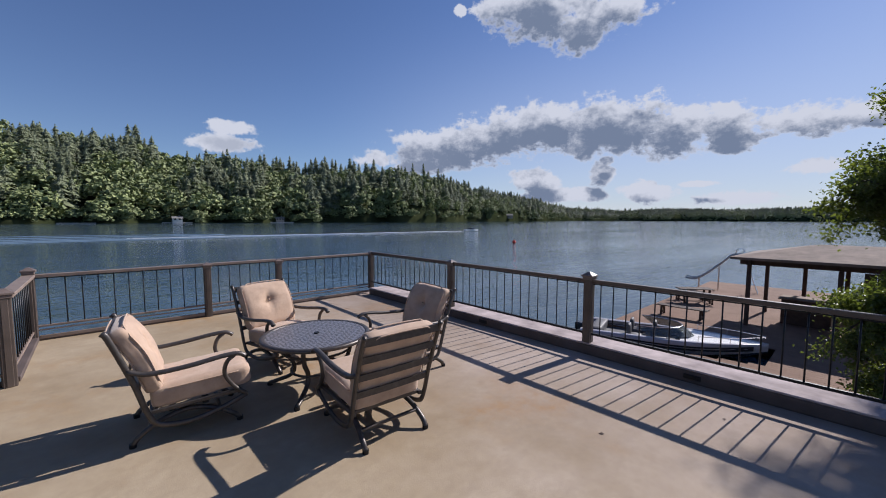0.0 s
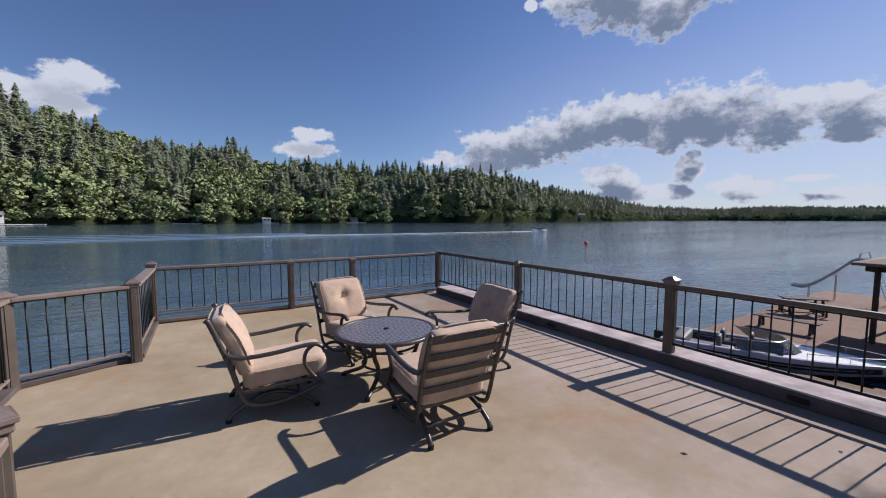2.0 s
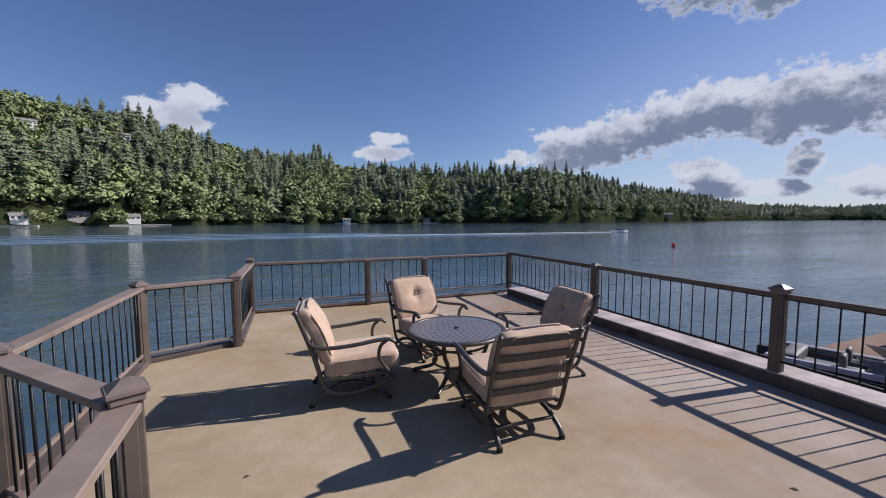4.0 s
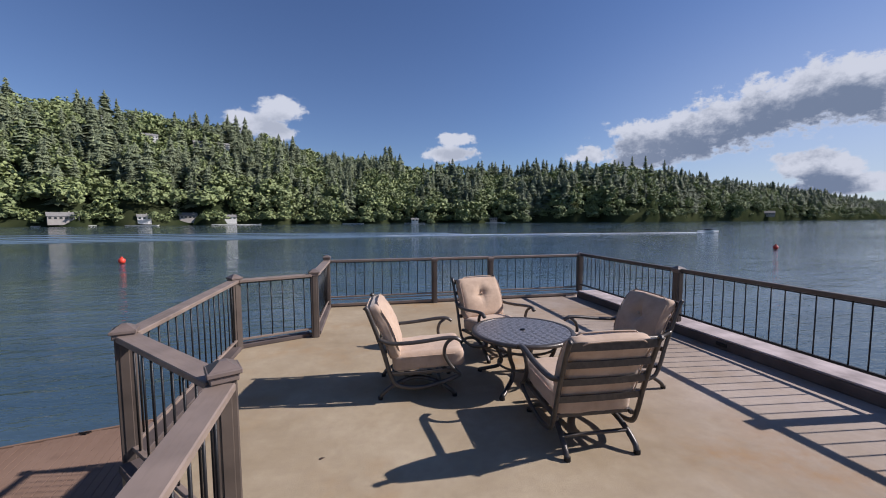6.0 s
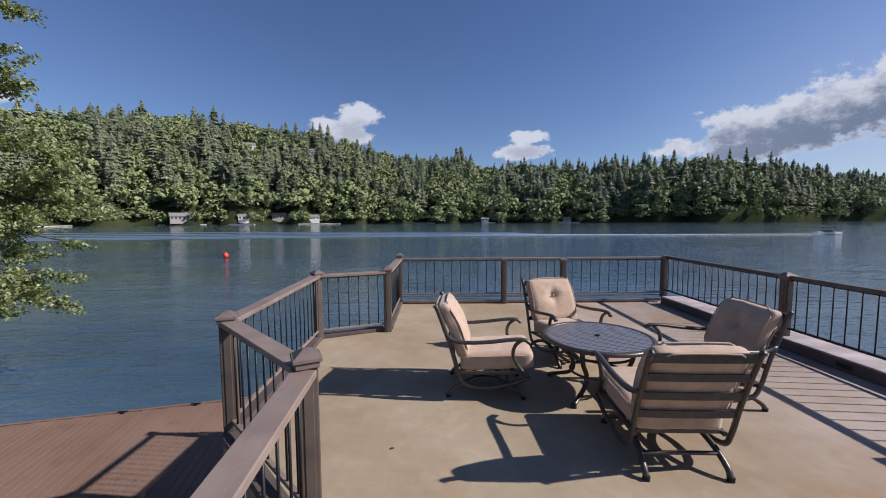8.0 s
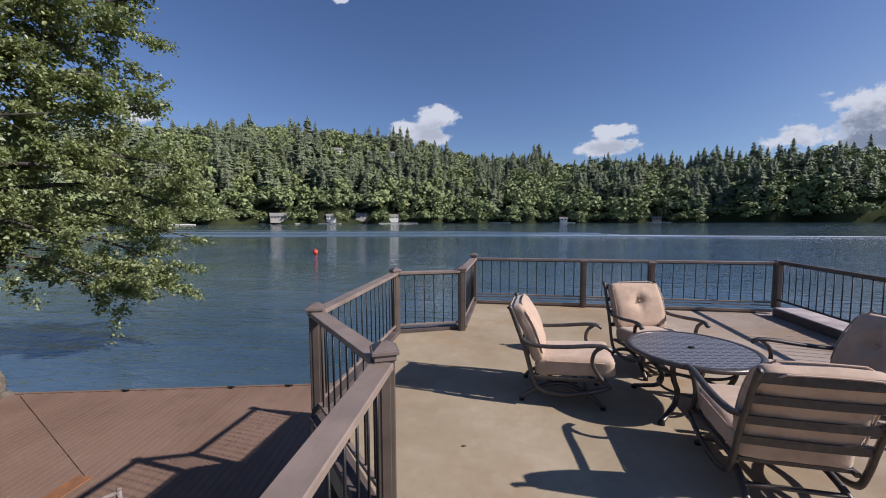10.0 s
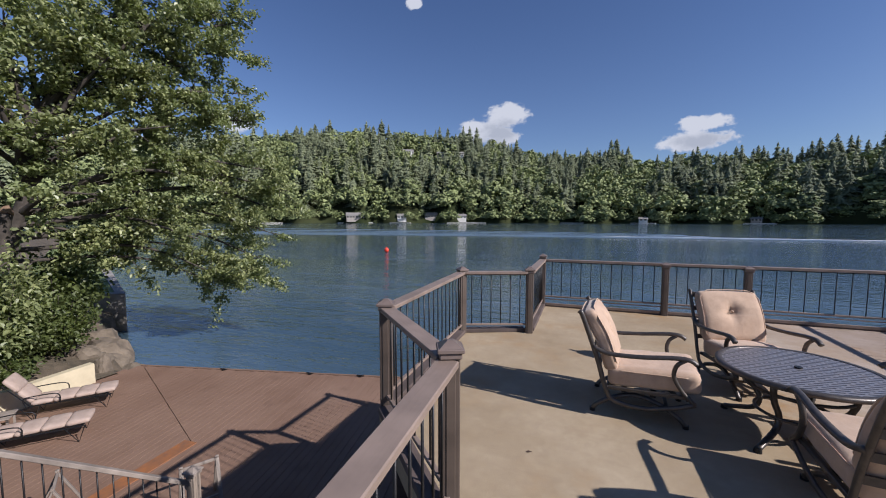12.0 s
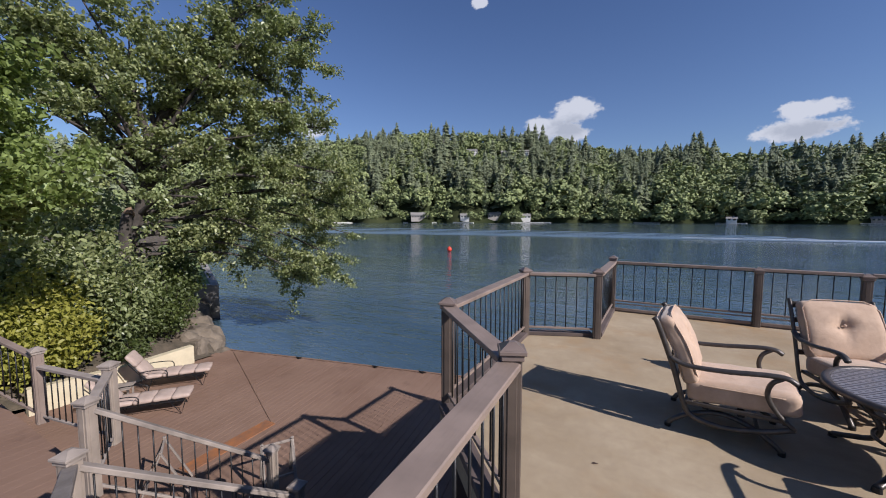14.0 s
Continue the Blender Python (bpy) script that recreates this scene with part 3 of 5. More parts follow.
curb = thing("deck_curb", None, "brown painted timber curb along the deck edge", "curb", kind="structure")
bm = bmesh.new()
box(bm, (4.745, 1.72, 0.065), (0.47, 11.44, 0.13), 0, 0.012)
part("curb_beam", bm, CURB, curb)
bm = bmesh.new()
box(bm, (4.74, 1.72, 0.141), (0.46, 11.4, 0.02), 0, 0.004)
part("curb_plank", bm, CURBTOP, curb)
bm = bmesh.new()
box(bm, (1.8, 7.66, 0.02), (5.1, 0.14, 0.036), 0, 0.006)
part("edge_board", bm, CURB, curb)
for p, q in (((-0.72, 5.82), (-0.72, 7.6)), ((-1.66, 5.42), (-0.8, 5.79)), ((-1.66, 5.3), (-1.62, 2.95)), ((-1.6, 2.88), (-0.76, 1.95)), ((-0.72, 1.9), (-0.72, -3.9))):
    bm = bmesh.new()
    beam(bm, (*p, 0.03), (*q, 0.03), 0.13, 0.056, 0.006)
    part("edge_board", bm, CURB, curb)
for y in (1.1, 4.0, -0.6):
    bm = bmesh.new()
    box(bm, (4.506, y, 0.07), (0.016, 0.16, 0.05), 0, 0.006)
    part("scupper", bm, IRON, curb, "small dark drain slot")


# ---- railings ----
def cap_bm(w):
    bm = bmesh.new()
    box(bm, (0, 0, 0.012), (w, w, 0.024), 0, 0.004)
    h = w * 0.44
    vs = [bm.verts.new((x * h, y * h, 0.0245)) for x, y in ((-1, -1), (1, -1), (1, 1), (-1, 1))]
    top = [bm.verts.new((x * h * 0.25, y * h * 0.25, 0.06)) for x, y in ((-1, -1), (1, -1), (1, 1), (-1, 1))]
    bm.faces.new(top)
    for i in range(4):
        bm.faces.new((vs[i], vs[(i + 1) % 4], top[(i + 1) % 4], top[i]))
    bm.faces.new(vs)
    box(bm, (0, 0, -0.018), (w * 0.84, w * 0.84, 0.036), 0, 0.006)
    return bm


def railing_post(x, y, z0, z1, rz=0.0, w=0.09, wood=None, cap=None, label="brown-grey painted post with a pyramid cap"):
    """A square post with two shallow grooves and a cap; z1 is the cap's underside."""
    ob = thing("railing_post", pose(x, y, z0, 0, 0, rz), label, "post", "railing posts")
    bm = bmesh.new()
    h = z1 - z0
    box(bm, (0, 0, h / 2), (w, w, h), 0, 0.004)
    for dx, dy in ((1, 0), (-1, 0), (0, 1), (0, -1)):
        box(bm, (dx * w * 0.51, dy * w * 0.51, h / 2), (w * (0.52 if dy else 0.1), w * (0.52 if dx else 0.1), h - 0.004), 0, 0.003)
    part("shaft", bm, wood or POST, ob)
    c = part("cap", cap_bm(w * 1.5), cap or CAP, ob)
    c.location.z = h
    return ob


BAL = {}


def baluster_mesh(length):
    key = round(length, 3)
    if key not in BAL:
        bm = bmesh.new()
        tube(bm, [(0, 0, 0), (0, 0, length)], 0.0075, 6)
        BAL[key] = mesh_of("baluster", bm, IRON, True)
    return BAL[key]


def railing(p, q, gap=0.16, top=(0.075, 0.04), wood=None, z=0.93, low=0.15, inner=True, label="", lowwood=None):
    """A rail between two posts: p and q are (x, y, floor height)."""
    p, q = Vector(p), Vector(q)
    d = Vector((q.x - p.x, q.y - p.y, 0))
    length, rise = d.length, q.z - p.z
    rz = math.degrees(math.atan2(d.y, d.x))
    ob = thing("railing", pose(p.x, p.y, p.z, 0, 0, rz), label or "timber-topped railing with thin black iron balusters", "railing", "deck railings")
    bm = bmesh.new()
    beam(bm, (0.045, 0, z - top[1] / 2), (length - 0.045, 0, z - top[1] / 2 + rise), top[0], top[1], 0.006)
    part("top_rail", bm, wood or RAIL, ob)
    bm = bmesh.new()
    beam(bm, (0.045, 0, low), (length - 0.045, 0, low + rise), 0.036, 0.028, 0.004)
    part("bottom_rail", bm, lowwood or wood or RAIL, ob)
    if inner:
        for zz in (z - top[1] - 0.012,):
            bm = bmesh.new()
            beam(bm, (0.045, 0, zz), (length - 0.045, 0, zz + rise), 0.022, 0.012, 0.002)
            part("iron_bar", bm, IRON, ob)
    n = max(2, round(length / gap))
    me = baluster_mesh(z - top[1] - low)
    for i in range(1, n):
        t = i / n
        piece("baluster", me, ob, pose(length * t, 0, low + rise * t))
    return ob


FY = 7.6
front = ((-0.71, FY, 0.97), (1.39, FY, 0.885), (2.59, FY, 0.87), (4.66, FY, 0.905))
side = (front[-1], (4.62, 4.86, 0.93), (4.575, 2.28, 0.985), (4.575, -0.35, 0.985), (4.575, -3.0, 0.985))
for x, y, tall in front + side[1:]:
    railing_post(x, y, 0.0 if x < 4.5 else 0.1, tall, 0, 0.1)
for x, y, rz, tall in ((-0.72, 5.72, 12, 0.94), (-1.66, 5.36, 45, 0.94), (-1.62, 2.95, 20, 0.94), (-0.68, 1.97, 25, 0.97), (-0.52, -0.9, 0, 0.97)):
    railing_post(x, y, 0.0, tall, rz, 0.1)
for p, q in zip(front, front[1:]):
    railing((*p[:2], 0), (*q[:2], 0), 0.18, (0.07, 0.045), low=0.205, lowwood=RAIL)
    for z, h in ((0.15, 0.018), (0.05, 0.05)):
        bm = bmesh.new()
        beam(bm, (p[0] + 0.06, FY, z), (q[0] - 0.06, FY, z), 0.028, h, 0.005)
        part("kick_rail", bm, RAIL, curb)
for p, q in zip(side, side[1:]):
    railing((*p[:2], 0), (*q[:2], 0), 0.155, (0.06, 0.045), wood=POST, z=0.955, low=0.262, lowwood=IRON)
bay = ((-0.71, FY, 0), (-0.72, 5.72, 0), (-1.66, 5.36, 0), (-1.62, 2.95, 0), (-0.68, 1.97, 0), (-0.52, -0.9, 0))
for p, q in zip(bay, bay[1:]):
    railing(p, q, 0.15, (0.13, 0.04), wood=RAIL, low=0.13)
# ---- deck furniture ----
def slump(p):
    """The back cushion sags: its top rolls back over the frame and its corners are drawn in."""
    x, y, z = p
    h = z / 0.275
    return Vector((x * (1 - 0.015 * h * h), y + 0.025 * max(0, h) ** 2 - 0.008 * math.cos(h * 3), z - 0.01 * (x / 0.3) ** 2 * max(0, h)))


def spring_chair():
    """A deep-seated patio rocker: cast side frames, ladder back, spring base, seat and back cushions. It faces +y."""
    ob = thing("patio_chair", None, "dark bronze metal patio rocker with tan tufted cushions", "chair", "chairs round the patio table")
    W = 0.33
    for s in (-1, 1):
        bm = bmesh.new()
        line = smooth_line([(s * W, -0.50, 0.9), (s * W, -0.465, 0.85), (s * W, -0.34, 0.5), (s * W, -0.27, 0.26), (s * W, -0.2, 0.155), (s * W, 0.0, 0.125), (s * W, 0.22, 0.17), (s * W, 0.39, 0.235)], 5)
        tube(bm, line, 0.021, 8, 0.75)
        part("side_frame", bm, FRAME, ob, smooth=True)
        bm = bmesh.new()
        tube(bm, smooth_line([(s * W, -0.375, 0.6), (s * (W + 0.015), -0.25, 0.56), (s * (W + 0.03), -0.02, 0.57), (s * (W + 0.03), 0.22, 0.6), (s * (W + 0.03), 0.33, 0.6), (s * (W + 0.03), 0.385, 0.57)], 5), 0.019, 8, 1.35)
        arm = part("armrest", bm, FRAME, ob, smooth=True)
        bm = bmesh.new()
        tube(bm, smooth_line([(s * (W + 0.025), 0.31, 0.595), (s * (W + 0.02), 0.25, 0.54), (s * (W + 0.01), 0.235, 0.44), (s * W, 0.30, 0.32), (s * W, 0.39, 0.235)], 5), 0.017, 8, 1.2)
        part("arm_support", bm, FRAME, arm, smooth=True)
        bm = bmesh.new()
        tube(bm, smooth_line([(s * 0.27, -0.37, 0.018), (s * 0.27, -0.33, 0.07), (s * 0.255, -0.2, 0.15), (s * 0.24, -0.02, 0.19), (s * 0.255, 0.16, 0.15), (s * 0.27, 0.29, 0.07), (s * 0.27, 0.34, 0.018)], 5), 0.02, 8, 1.1)
        leg = part("leg", bm, FRAME, ob, smooth=True)
        for y in (-0.37, 0.34):
            bm = bmesh.new()
            tube(bm, [(s * 0.27, y, 0.0), (s * 0.27, y, 0.03)], 0.024, 10)
            part("foot", bm, IRON, leg)
    bm = bmesh.new()
    beam(bm, (-0.26, -0.26, 0.12), (0.26, -0.26, 0.12), 0.03, 0.02)
    part("stretcher", bm, FRAME, ob)
    bm = bmesh.new()
    beam(bm, (-0.26, 0.2, 0.13), (0.26, 0.2, 0.13), 0.03, 0.02)
    part("stretcher", bm, FRAME, ob)
    for y in (-0.12, 0.1):
        bm = bmesh.new()
        box(bm, (0, y, 0.225), (0.5, 0.045, 0.05), 0, 0.006)
        part("spring_plate", bm, IRON, ob)
    for y, z in ((-0.47, 0.855), (-0.415, 0.71), (-0.36, 0.565), (-0.31, 0.42)):
        bm = bmesh.new()
        h = 0.06 if z > 0.8 else 0.048
        pts = [(x, y - 0.01 * (1 - (x / W) ** 2), z) for x in np.linspace(-W, W, 9)]
        for a, b in zip(pts, pts[1:]):
            beam(bm, a, b, 0.014, h, 0.0)
        part("back_slat", bm, FRAME, ob)
    bm = bmesh.new()
    for x in (-0.3, 0.3):
        beam(bm, (x, -0.26, 0.25), (x, 0.36, 0.27), 0.03, 0.03)
    for y in (-0.22, 0.34):
        beam(bm, (-0.31, y, 0.255), (0.31, y, 0.255), 0.03, 0.03)
    part("seat_frame", bm, FRAME, ob)
    bm = bmesh.new()
    cushion(bm, (0.3, 0.08, 0.345), 0.045, 13, 0.014, None, pose(0, 0.09, 0.36, -90, 0, 0) @ pose(0, 0, 0, 4, 0, 0))
    part("seat_cushion", bm, CLOTH, ob, "tan boxed seat cushion", smooth=True)
    tilt = pose(0, -0.305, 0.655, 21, 0, 0) @ pose(0, 0, 0, 0, 0, 180)
    bm = bmesh.new()
    cushion(bm, (0.305, 0.06, 0.275), 0.042, 15, 0.02, (0.0, 0.03), None)
    for v in bm.verts:
        v.co = tilt @ slump(v.co)
    back = part("back_cushion", bm, CLOTH, ob, "tan back cushion with one button tuft", smooth=True)
    bm = bmesh.new()
    bmesh.ops.create_uvsphere(bm, u_segments=8, v_segments=6, radius=0.014, matrix=tilt @ pose(0, -0.052, 0.04))
    part("button", bm, CLOTH, back)
    for yy in (-0.05, 0.055):
        bm = bmesh.new()
        loop = [tilt @ slump((0.3 * max(-1, min(1, 1.25 * math.cos(a))) * 0.99, yy, 0.285 * max(-1, min(1, 1.25 * math.sin(a))) * 0.99)) for a in np.linspace(0, 2 * math.pi, 33)]
        tube(bm, loop, 0.006, 5, ends=False)
        part("piping", bm, CLOTH, back)
    bm = bmesh.new()
    loop = [Vector((0.3 * max(-1, min(1, 1.25 * math.cos(a))), 0.09 + 0.335 * max(-1, min(1, 1.25 * math.sin(a))), 0.418 + 0.02 * math.sin(a))) for a in np.linspace(0, 2 * math.pi, 33)]
    tube(bm, loop, 0.006, 5, ends=False)
    part("piping", bm, CLOTH, ob)
    return ob


CHAIRS = [(1.66, 2.69, -3), (0.52, 3.78, -96), (1.6, 4.6, 194), (2.55, 3.47, 88)]
first = spring_chair()
first.matrix_basis = pose(CHAIRS[0][0], CHAIRS[0][1], 0, 0, 0, CHAIRS[0][2])
for x, y, rz in CHAIRS[1:]:
    copy_thing(first, pose(x, y, 0, 0, 0, rz))


def patio_table(x, y):
    ob = thing("patio_table", pose(x, y, 0, 0, 0, 45), "round dark cast-metal patio table with curved legs", "table")
    H, R = 0.55, 0.53
    bm = bmesh.new()
    prof = [(0.0, H), (R - 0.052, H), (R - 0.052, H - 0.022), (0.0, H - 0.022)]
    n = 56
    rings = [[bm.verts.new((r * math.cos(2 * math.pi * j / n), r * math.sin(2 * math.pi * j / n), z)) for j in range(n)] if r > 0 else [bm.verts.new((0, 0, z))] for r, z in prof]
    for a, b in zip(rings, rings[1:]):
        for j in range(n):
            k = (j + 1) % n
            if len(a) == 1:
                bm.faces.new((a[0], b[j], b[k]))
            elif len(b) == 1:
                bm.faces.new((a[j], b[0], a[k]))
            else:
                bm.faces.new((a[j], b[j], b[k], a[k]))
    top = part("tabletop", bm, TABLETOP, ob)
    bm = bmesh.new()
    prof = [(R - 0.05, H - 0.02), (R - 0.05, H + 0.001), (R - 0.04, H + 0.004), (R - 0.012, H + 0.004), (R, H - 0.008), (R, H - 0.03), (R - 0.015, H - 0.036), (R - 0.05, H - 0.02)]
    rings = [[bm.verts.new((r * math.cos(2 * math.pi * j / n), r * math.sin(2 * math.pi * j / n), z)) for j in range(n)] for r, z in prof[:-1]]
    for a, b in zip(rings, rings[1:] + rings[:1]):
        for j in range(n):
            bm.faces.new((a[j], b[j], b[(j + 1) % n], a[(j + 1) % n]))
    part("rim", bm, FRAME, top, smooth=True)
    bm = bmesh.new()
    bmesh.ops.create_cone(bm, cap_ends=True, segments=20, radius1=0.028, radius2=0.024, depth=0.012, matrix=pose(0, 0, H + 0.005))
    part("umbrella_plug", bm, IRON, top)
    for k in range(4):
        a = radians(90 * k)
        bm = bmesh.new()
        pts = [(0.3, H - 0.03), (0.34, 0.44), (0.31, 0.33), (0.24, 0.22), (0.27, 0.12), (0.4, 0.06), (0.5, 0.025)]
        tube(bm, smooth_line([(r * math.cos(a), r * math.sin(a), z) for r, z in pts], 5), 0.02, 8, 1.2)
        leg = part("leg", bm, FRAME, ob, smooth=True)
        bm = bmesh.new()
        bmesh.ops.create_cone(bm, cap_ends=True, segments=10, radius1=0.028, radius2=0.024, depth=0.03, matrix=pose(0.5 * math.cos(a), 0.5 * math.sin(a), 0.015))
        part("foot", bm, IRON, leg)
    for r, z in ((0.25, 0.2), (0.33, 0.4)):
        bm = bmesh.new()
        tube(bm, [(r * math.cos(a), r * math.sin(a), z) for a in np.linspace(0, 2 * math.pi, 37)], 0.013, 6, ends=False)
        part("ring_stretcher", bm, FRAME, ob, smooth=True)


patio_table(1.6, 3.65)


for x, y, rz in ((-0.33, 2.72, 20), (0.1, 1.9, 75), (2.9, 1.3, 130), (3.4, 4.4, 10), (0.3, 6.2, 60), (3.9, 0.7, 200)):
    bm = bmesh.new()
    vs = [bm.verts.new(v) for v in ((-0.02, 0, 0.002), (0, 0.012, 0.006), (0.028, 0, 0.003), (0, -0.012, 0.007))]
    lo = [bm.verts.new(v.co - Vector((0, 0, 0.0015))) for v in vs]
    bm.faces.new(vs)
    bm.faces.new(lo)
    for i in range(4):
        bm.faces.new((vs[i], vs[(i + 1) % 4], lo[(i + 1) % 4], lo[i]))
    leaf = part("fallen_leaf", bm, DARKWOOD)
    leaf.matrix_basis = pose(x, y, 0, 0, 0, rz)
    tagged(leaf, "small curled brown leaf lying on the deck", "leaf", "leaves on the deck")
# ---- lower deck ----
def strip_clip(outline, x0, x1):
    """The lowest and highest y of a convex outline over x0..x1."""
    ys = []
    n = len(outline)
    for i in range(n):
        (ax, ay), (bx, by) = outline[i], outline[(i + 1) % n]
        if x0 <= ax <= x1:
            ys.append(ay)
        for x in (x0, x1):
            if (ax - x) * (bx - x) < 0:
                ys.append(ay + (by - ay) * (x - ax) / (bx - ax))
    return (min(ys), max(ys)) if ys else None


lower = thing("lower_deck", None, "red-brown stained timber lower deck beside the water", "deck", kind="structure")
TILT_B = radians(10)
RB = Matrix.Rotation(-TILT_B, 2)
OUT = [tuple(RB @ Vector(p)) for p in ((-12.1, 7.16), (-5.1, 8.87), (-0.5, 9.99), (-0.5, -1.5), (-12.1, -1.5))]
BOARD_ME = {}
W = 0.145
x = min(p[0] for p in OUT)
while x < max(p[0] for p in OUT):
    span = strip_clip(OUT, x, x + W)
    if span and span[1] - span[0] > 0.3:
        length = span[1] - span[0] - 0.01
        key = round(length, 1)
        if key not in BOARD_ME:
            bm = bmesh.new()
            box(bm, (0, 0, -0.019), (W - 0.006, key, 0.038), 0, 0.0015)
            BOARD_ME[key] = mesh_of("board", bm, BOARD)
        c = Matrix.Rotation(TILT_B, 2) @ Vector((x + W / 2, (span[0] + span[1]) / 2))
        piece("board", BOARD_ME[key], lower, pose(c.x, c.y, LOWER + 0.002 * math.sin(x * 37), 0, 0, 10))
    x += W
bm = bmesh.new()
prism(bm, [(-12.1, 7.1), (-5.1, 8.81), (-0.5, 9.93), (-0.5, -1.4), (-12.1, -1.4)], WATER - 0.5, LOWER - 0.05)
part("framing", bm, DARKWOOD, lower)
bm = bmesh.new()
beam(bm, (-12.15, 7.22, LOWER - 0.06), (-0.5, 10.07, LOWER - 0.06), 0.05, 0.14, 0.01)
part("fascia", bm, BOARD, lower)
bm = bmesh.new()
beam(bm, (-11.8, 7.12, LOWER + 0.012), (-7.0, 4.97, LOWER + 0.008), 0.03, 0.012, 0.003)
part("seam_batten", bm, BOARD, lower)
bm = bmesh.new()
beam(bm, (-7.0, 4.95, LOWER + 0.01), (-6.9, 3.2, LOWER + 0.01), 0.3, 0.016, 0.004)
part("stained_plank", bm, ORANGE, lower, "rust-orange stained plank")
for x, y in ((-1.4, 2.9), (-1.4, 4.6)):
    bm = bmesh.new()
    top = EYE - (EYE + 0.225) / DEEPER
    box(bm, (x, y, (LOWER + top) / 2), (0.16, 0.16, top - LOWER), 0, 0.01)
    part("support_post", bm, DARKWOOD, lower)
for x, y in ((-7.0, 8.36), (-9.5, 7.75), (-5.6, 8.7)):
    bm = bmesh.new()
    tube(bm, [(x - 0.1, y, LOWER + 0.04), (x + 0.1, y + 0.025, LOWER + 0.04)], 0.018, 6)
    box(bm, (x, y, LOWER + 0.02), (0.06, 0.05, 0.04))
    part("mooring_cleat", bm, IRON, lower)

# ---- landing and stairs ----
landing = thing("stair_landing", None, "brown timber stair landing with weathered boards", "landing", kind="structure")
for i in range(40):
    x = -9.9 + i * 0.17
    bm = bmesh.new()
    y1 = 1.55 if x < -5.9 else (1.84 - (x + 5.9) * 0.55 if x < -3.9 else 0.85 - (x + 3.9) * 0.3)
    box(bm, (x, (y1 - 3.0) / 2, LANDING - 0.02), (0.1692, y1 + 3.0, 0.04), 0, 0.001)
    part("board", bm, BOARD, landing)
P1, P2, P3, P4, P5 = (-3.82, 1.0), (-4.84, 1.42), (-4.45, 3.15), (-5.82, 1.94), (-7.28, 1.67)
for (x, y), z0, z1, rz in ((P1, LANDING, -0.1, 20), (P2, LANDING, -0.1, 20), (P3, LOWER, -1.42, 12), (P4, LANDING, -0.1, 30), (P5, LANDING, -0.09, 0), ((-3.43, 2.73), LOWER, -1.3, 12)):
    railing_post(x, y, z0, z1, rz, 0.11, GREYPOST if (x, y) != P5 else RAIL, GREYRAIL, "weathered grey timber stair post with a cap")
GR = dict(wood=GREYRAIL, top=(0.09, 0.045), inner=False, gap=0.13, label="weathered grey stair railing with black balusters")
railing((*P2, LANDING), (*P3, -2.45), z=0.93, low=0.12, **GR)
railing((*P1, LANDING), (-3.43, 2.73, -2.3), z=0.93, low=0.12, **GR)
railing((*P4, LANDING), (*P2, LANDING), z=0.95, low=0.12, **GR)
railing((*P5, LANDING), (*P4, LANDING), z=0.82, low=0.1, **GR)
railing((*P1, LANDING), (-2.55, 0.6, -0.72), z=0.95, low=0.12, **GR)
railing((*P5, LANDING), (-8.7, 1.3, -0.75), z=0.95, low=0.12, wood=RAIL, top=(0.09, 0.045), inner=False, gap=0.14, label="brown timber stair railing with black balusters")
stairs = thing("deck_stairs", None, "weathered timber stairs down to the lower deck", "stairs", kind="structure")
for i in range(7):
    t = (i + 0.5) / 8
    bm = bmesh.new()
    beam(bm, (P1[0] + 0.39 * t * 1.1, P1[1] + 1.73 * t * 1.1 + 0.05, LANDING - 0.1875 * (i + 1)), (P2[0] + 0.39 * t * 1.1, P2[1] + 1.73 * t * 1.1 + 0.05, LANDING - 0.1875 * (i + 1)), 0.27, 0.04, 0.005)
    part("tread", bm, GREYRAIL, stairs)
for i in range(6):
    bm = bmesh.new()
    box(bm, (-2.9 + 0.42 * i, -0.25, LANDING + 0.183 * (i + 1)), (0.4, 1.25, 0.04), 0, 0.005)
    part("tread", bm, BOARD, stairs)


for x, y in ((P1[0] + 0.2, P1[1] + 0.02), (P2[0] - 0.02, P2[1] - 0.05)):
    bm = bmesh.new()
    beam(bm, (x, y, LANDING - 0.2), (x + 0.43, y + 1.9, LOWER + 0.1), 0.05, 0.24, 0.006)
    part("stringer", bm, GREYRAIL, stairs)
for y in (-0.82, 0.32):
    bm = bmesh.new()
    beam(bm, (-3.15, y, LANDING), (-0.85, y, -0.14), 0.05, 0.24, 0.006)
    part("stringer", bm, DARKWOOD, stairs)
for x, y in ((-3.6, 0.6), (-3.3, -2.8), (-6.4, 1.3), (-6.4, -2.8), (-9.7, 1.2), (-9.7, -2.8)):
    bm = bmesh.new()
    box(bm, (x, y, (LANDING - 0.04 + LOWER) / 2), (0.14, 0.14, LANDING - 0.04 - LOWER), 0, 0.01)
    part("support_post", bm, DARKWOOD, landing)


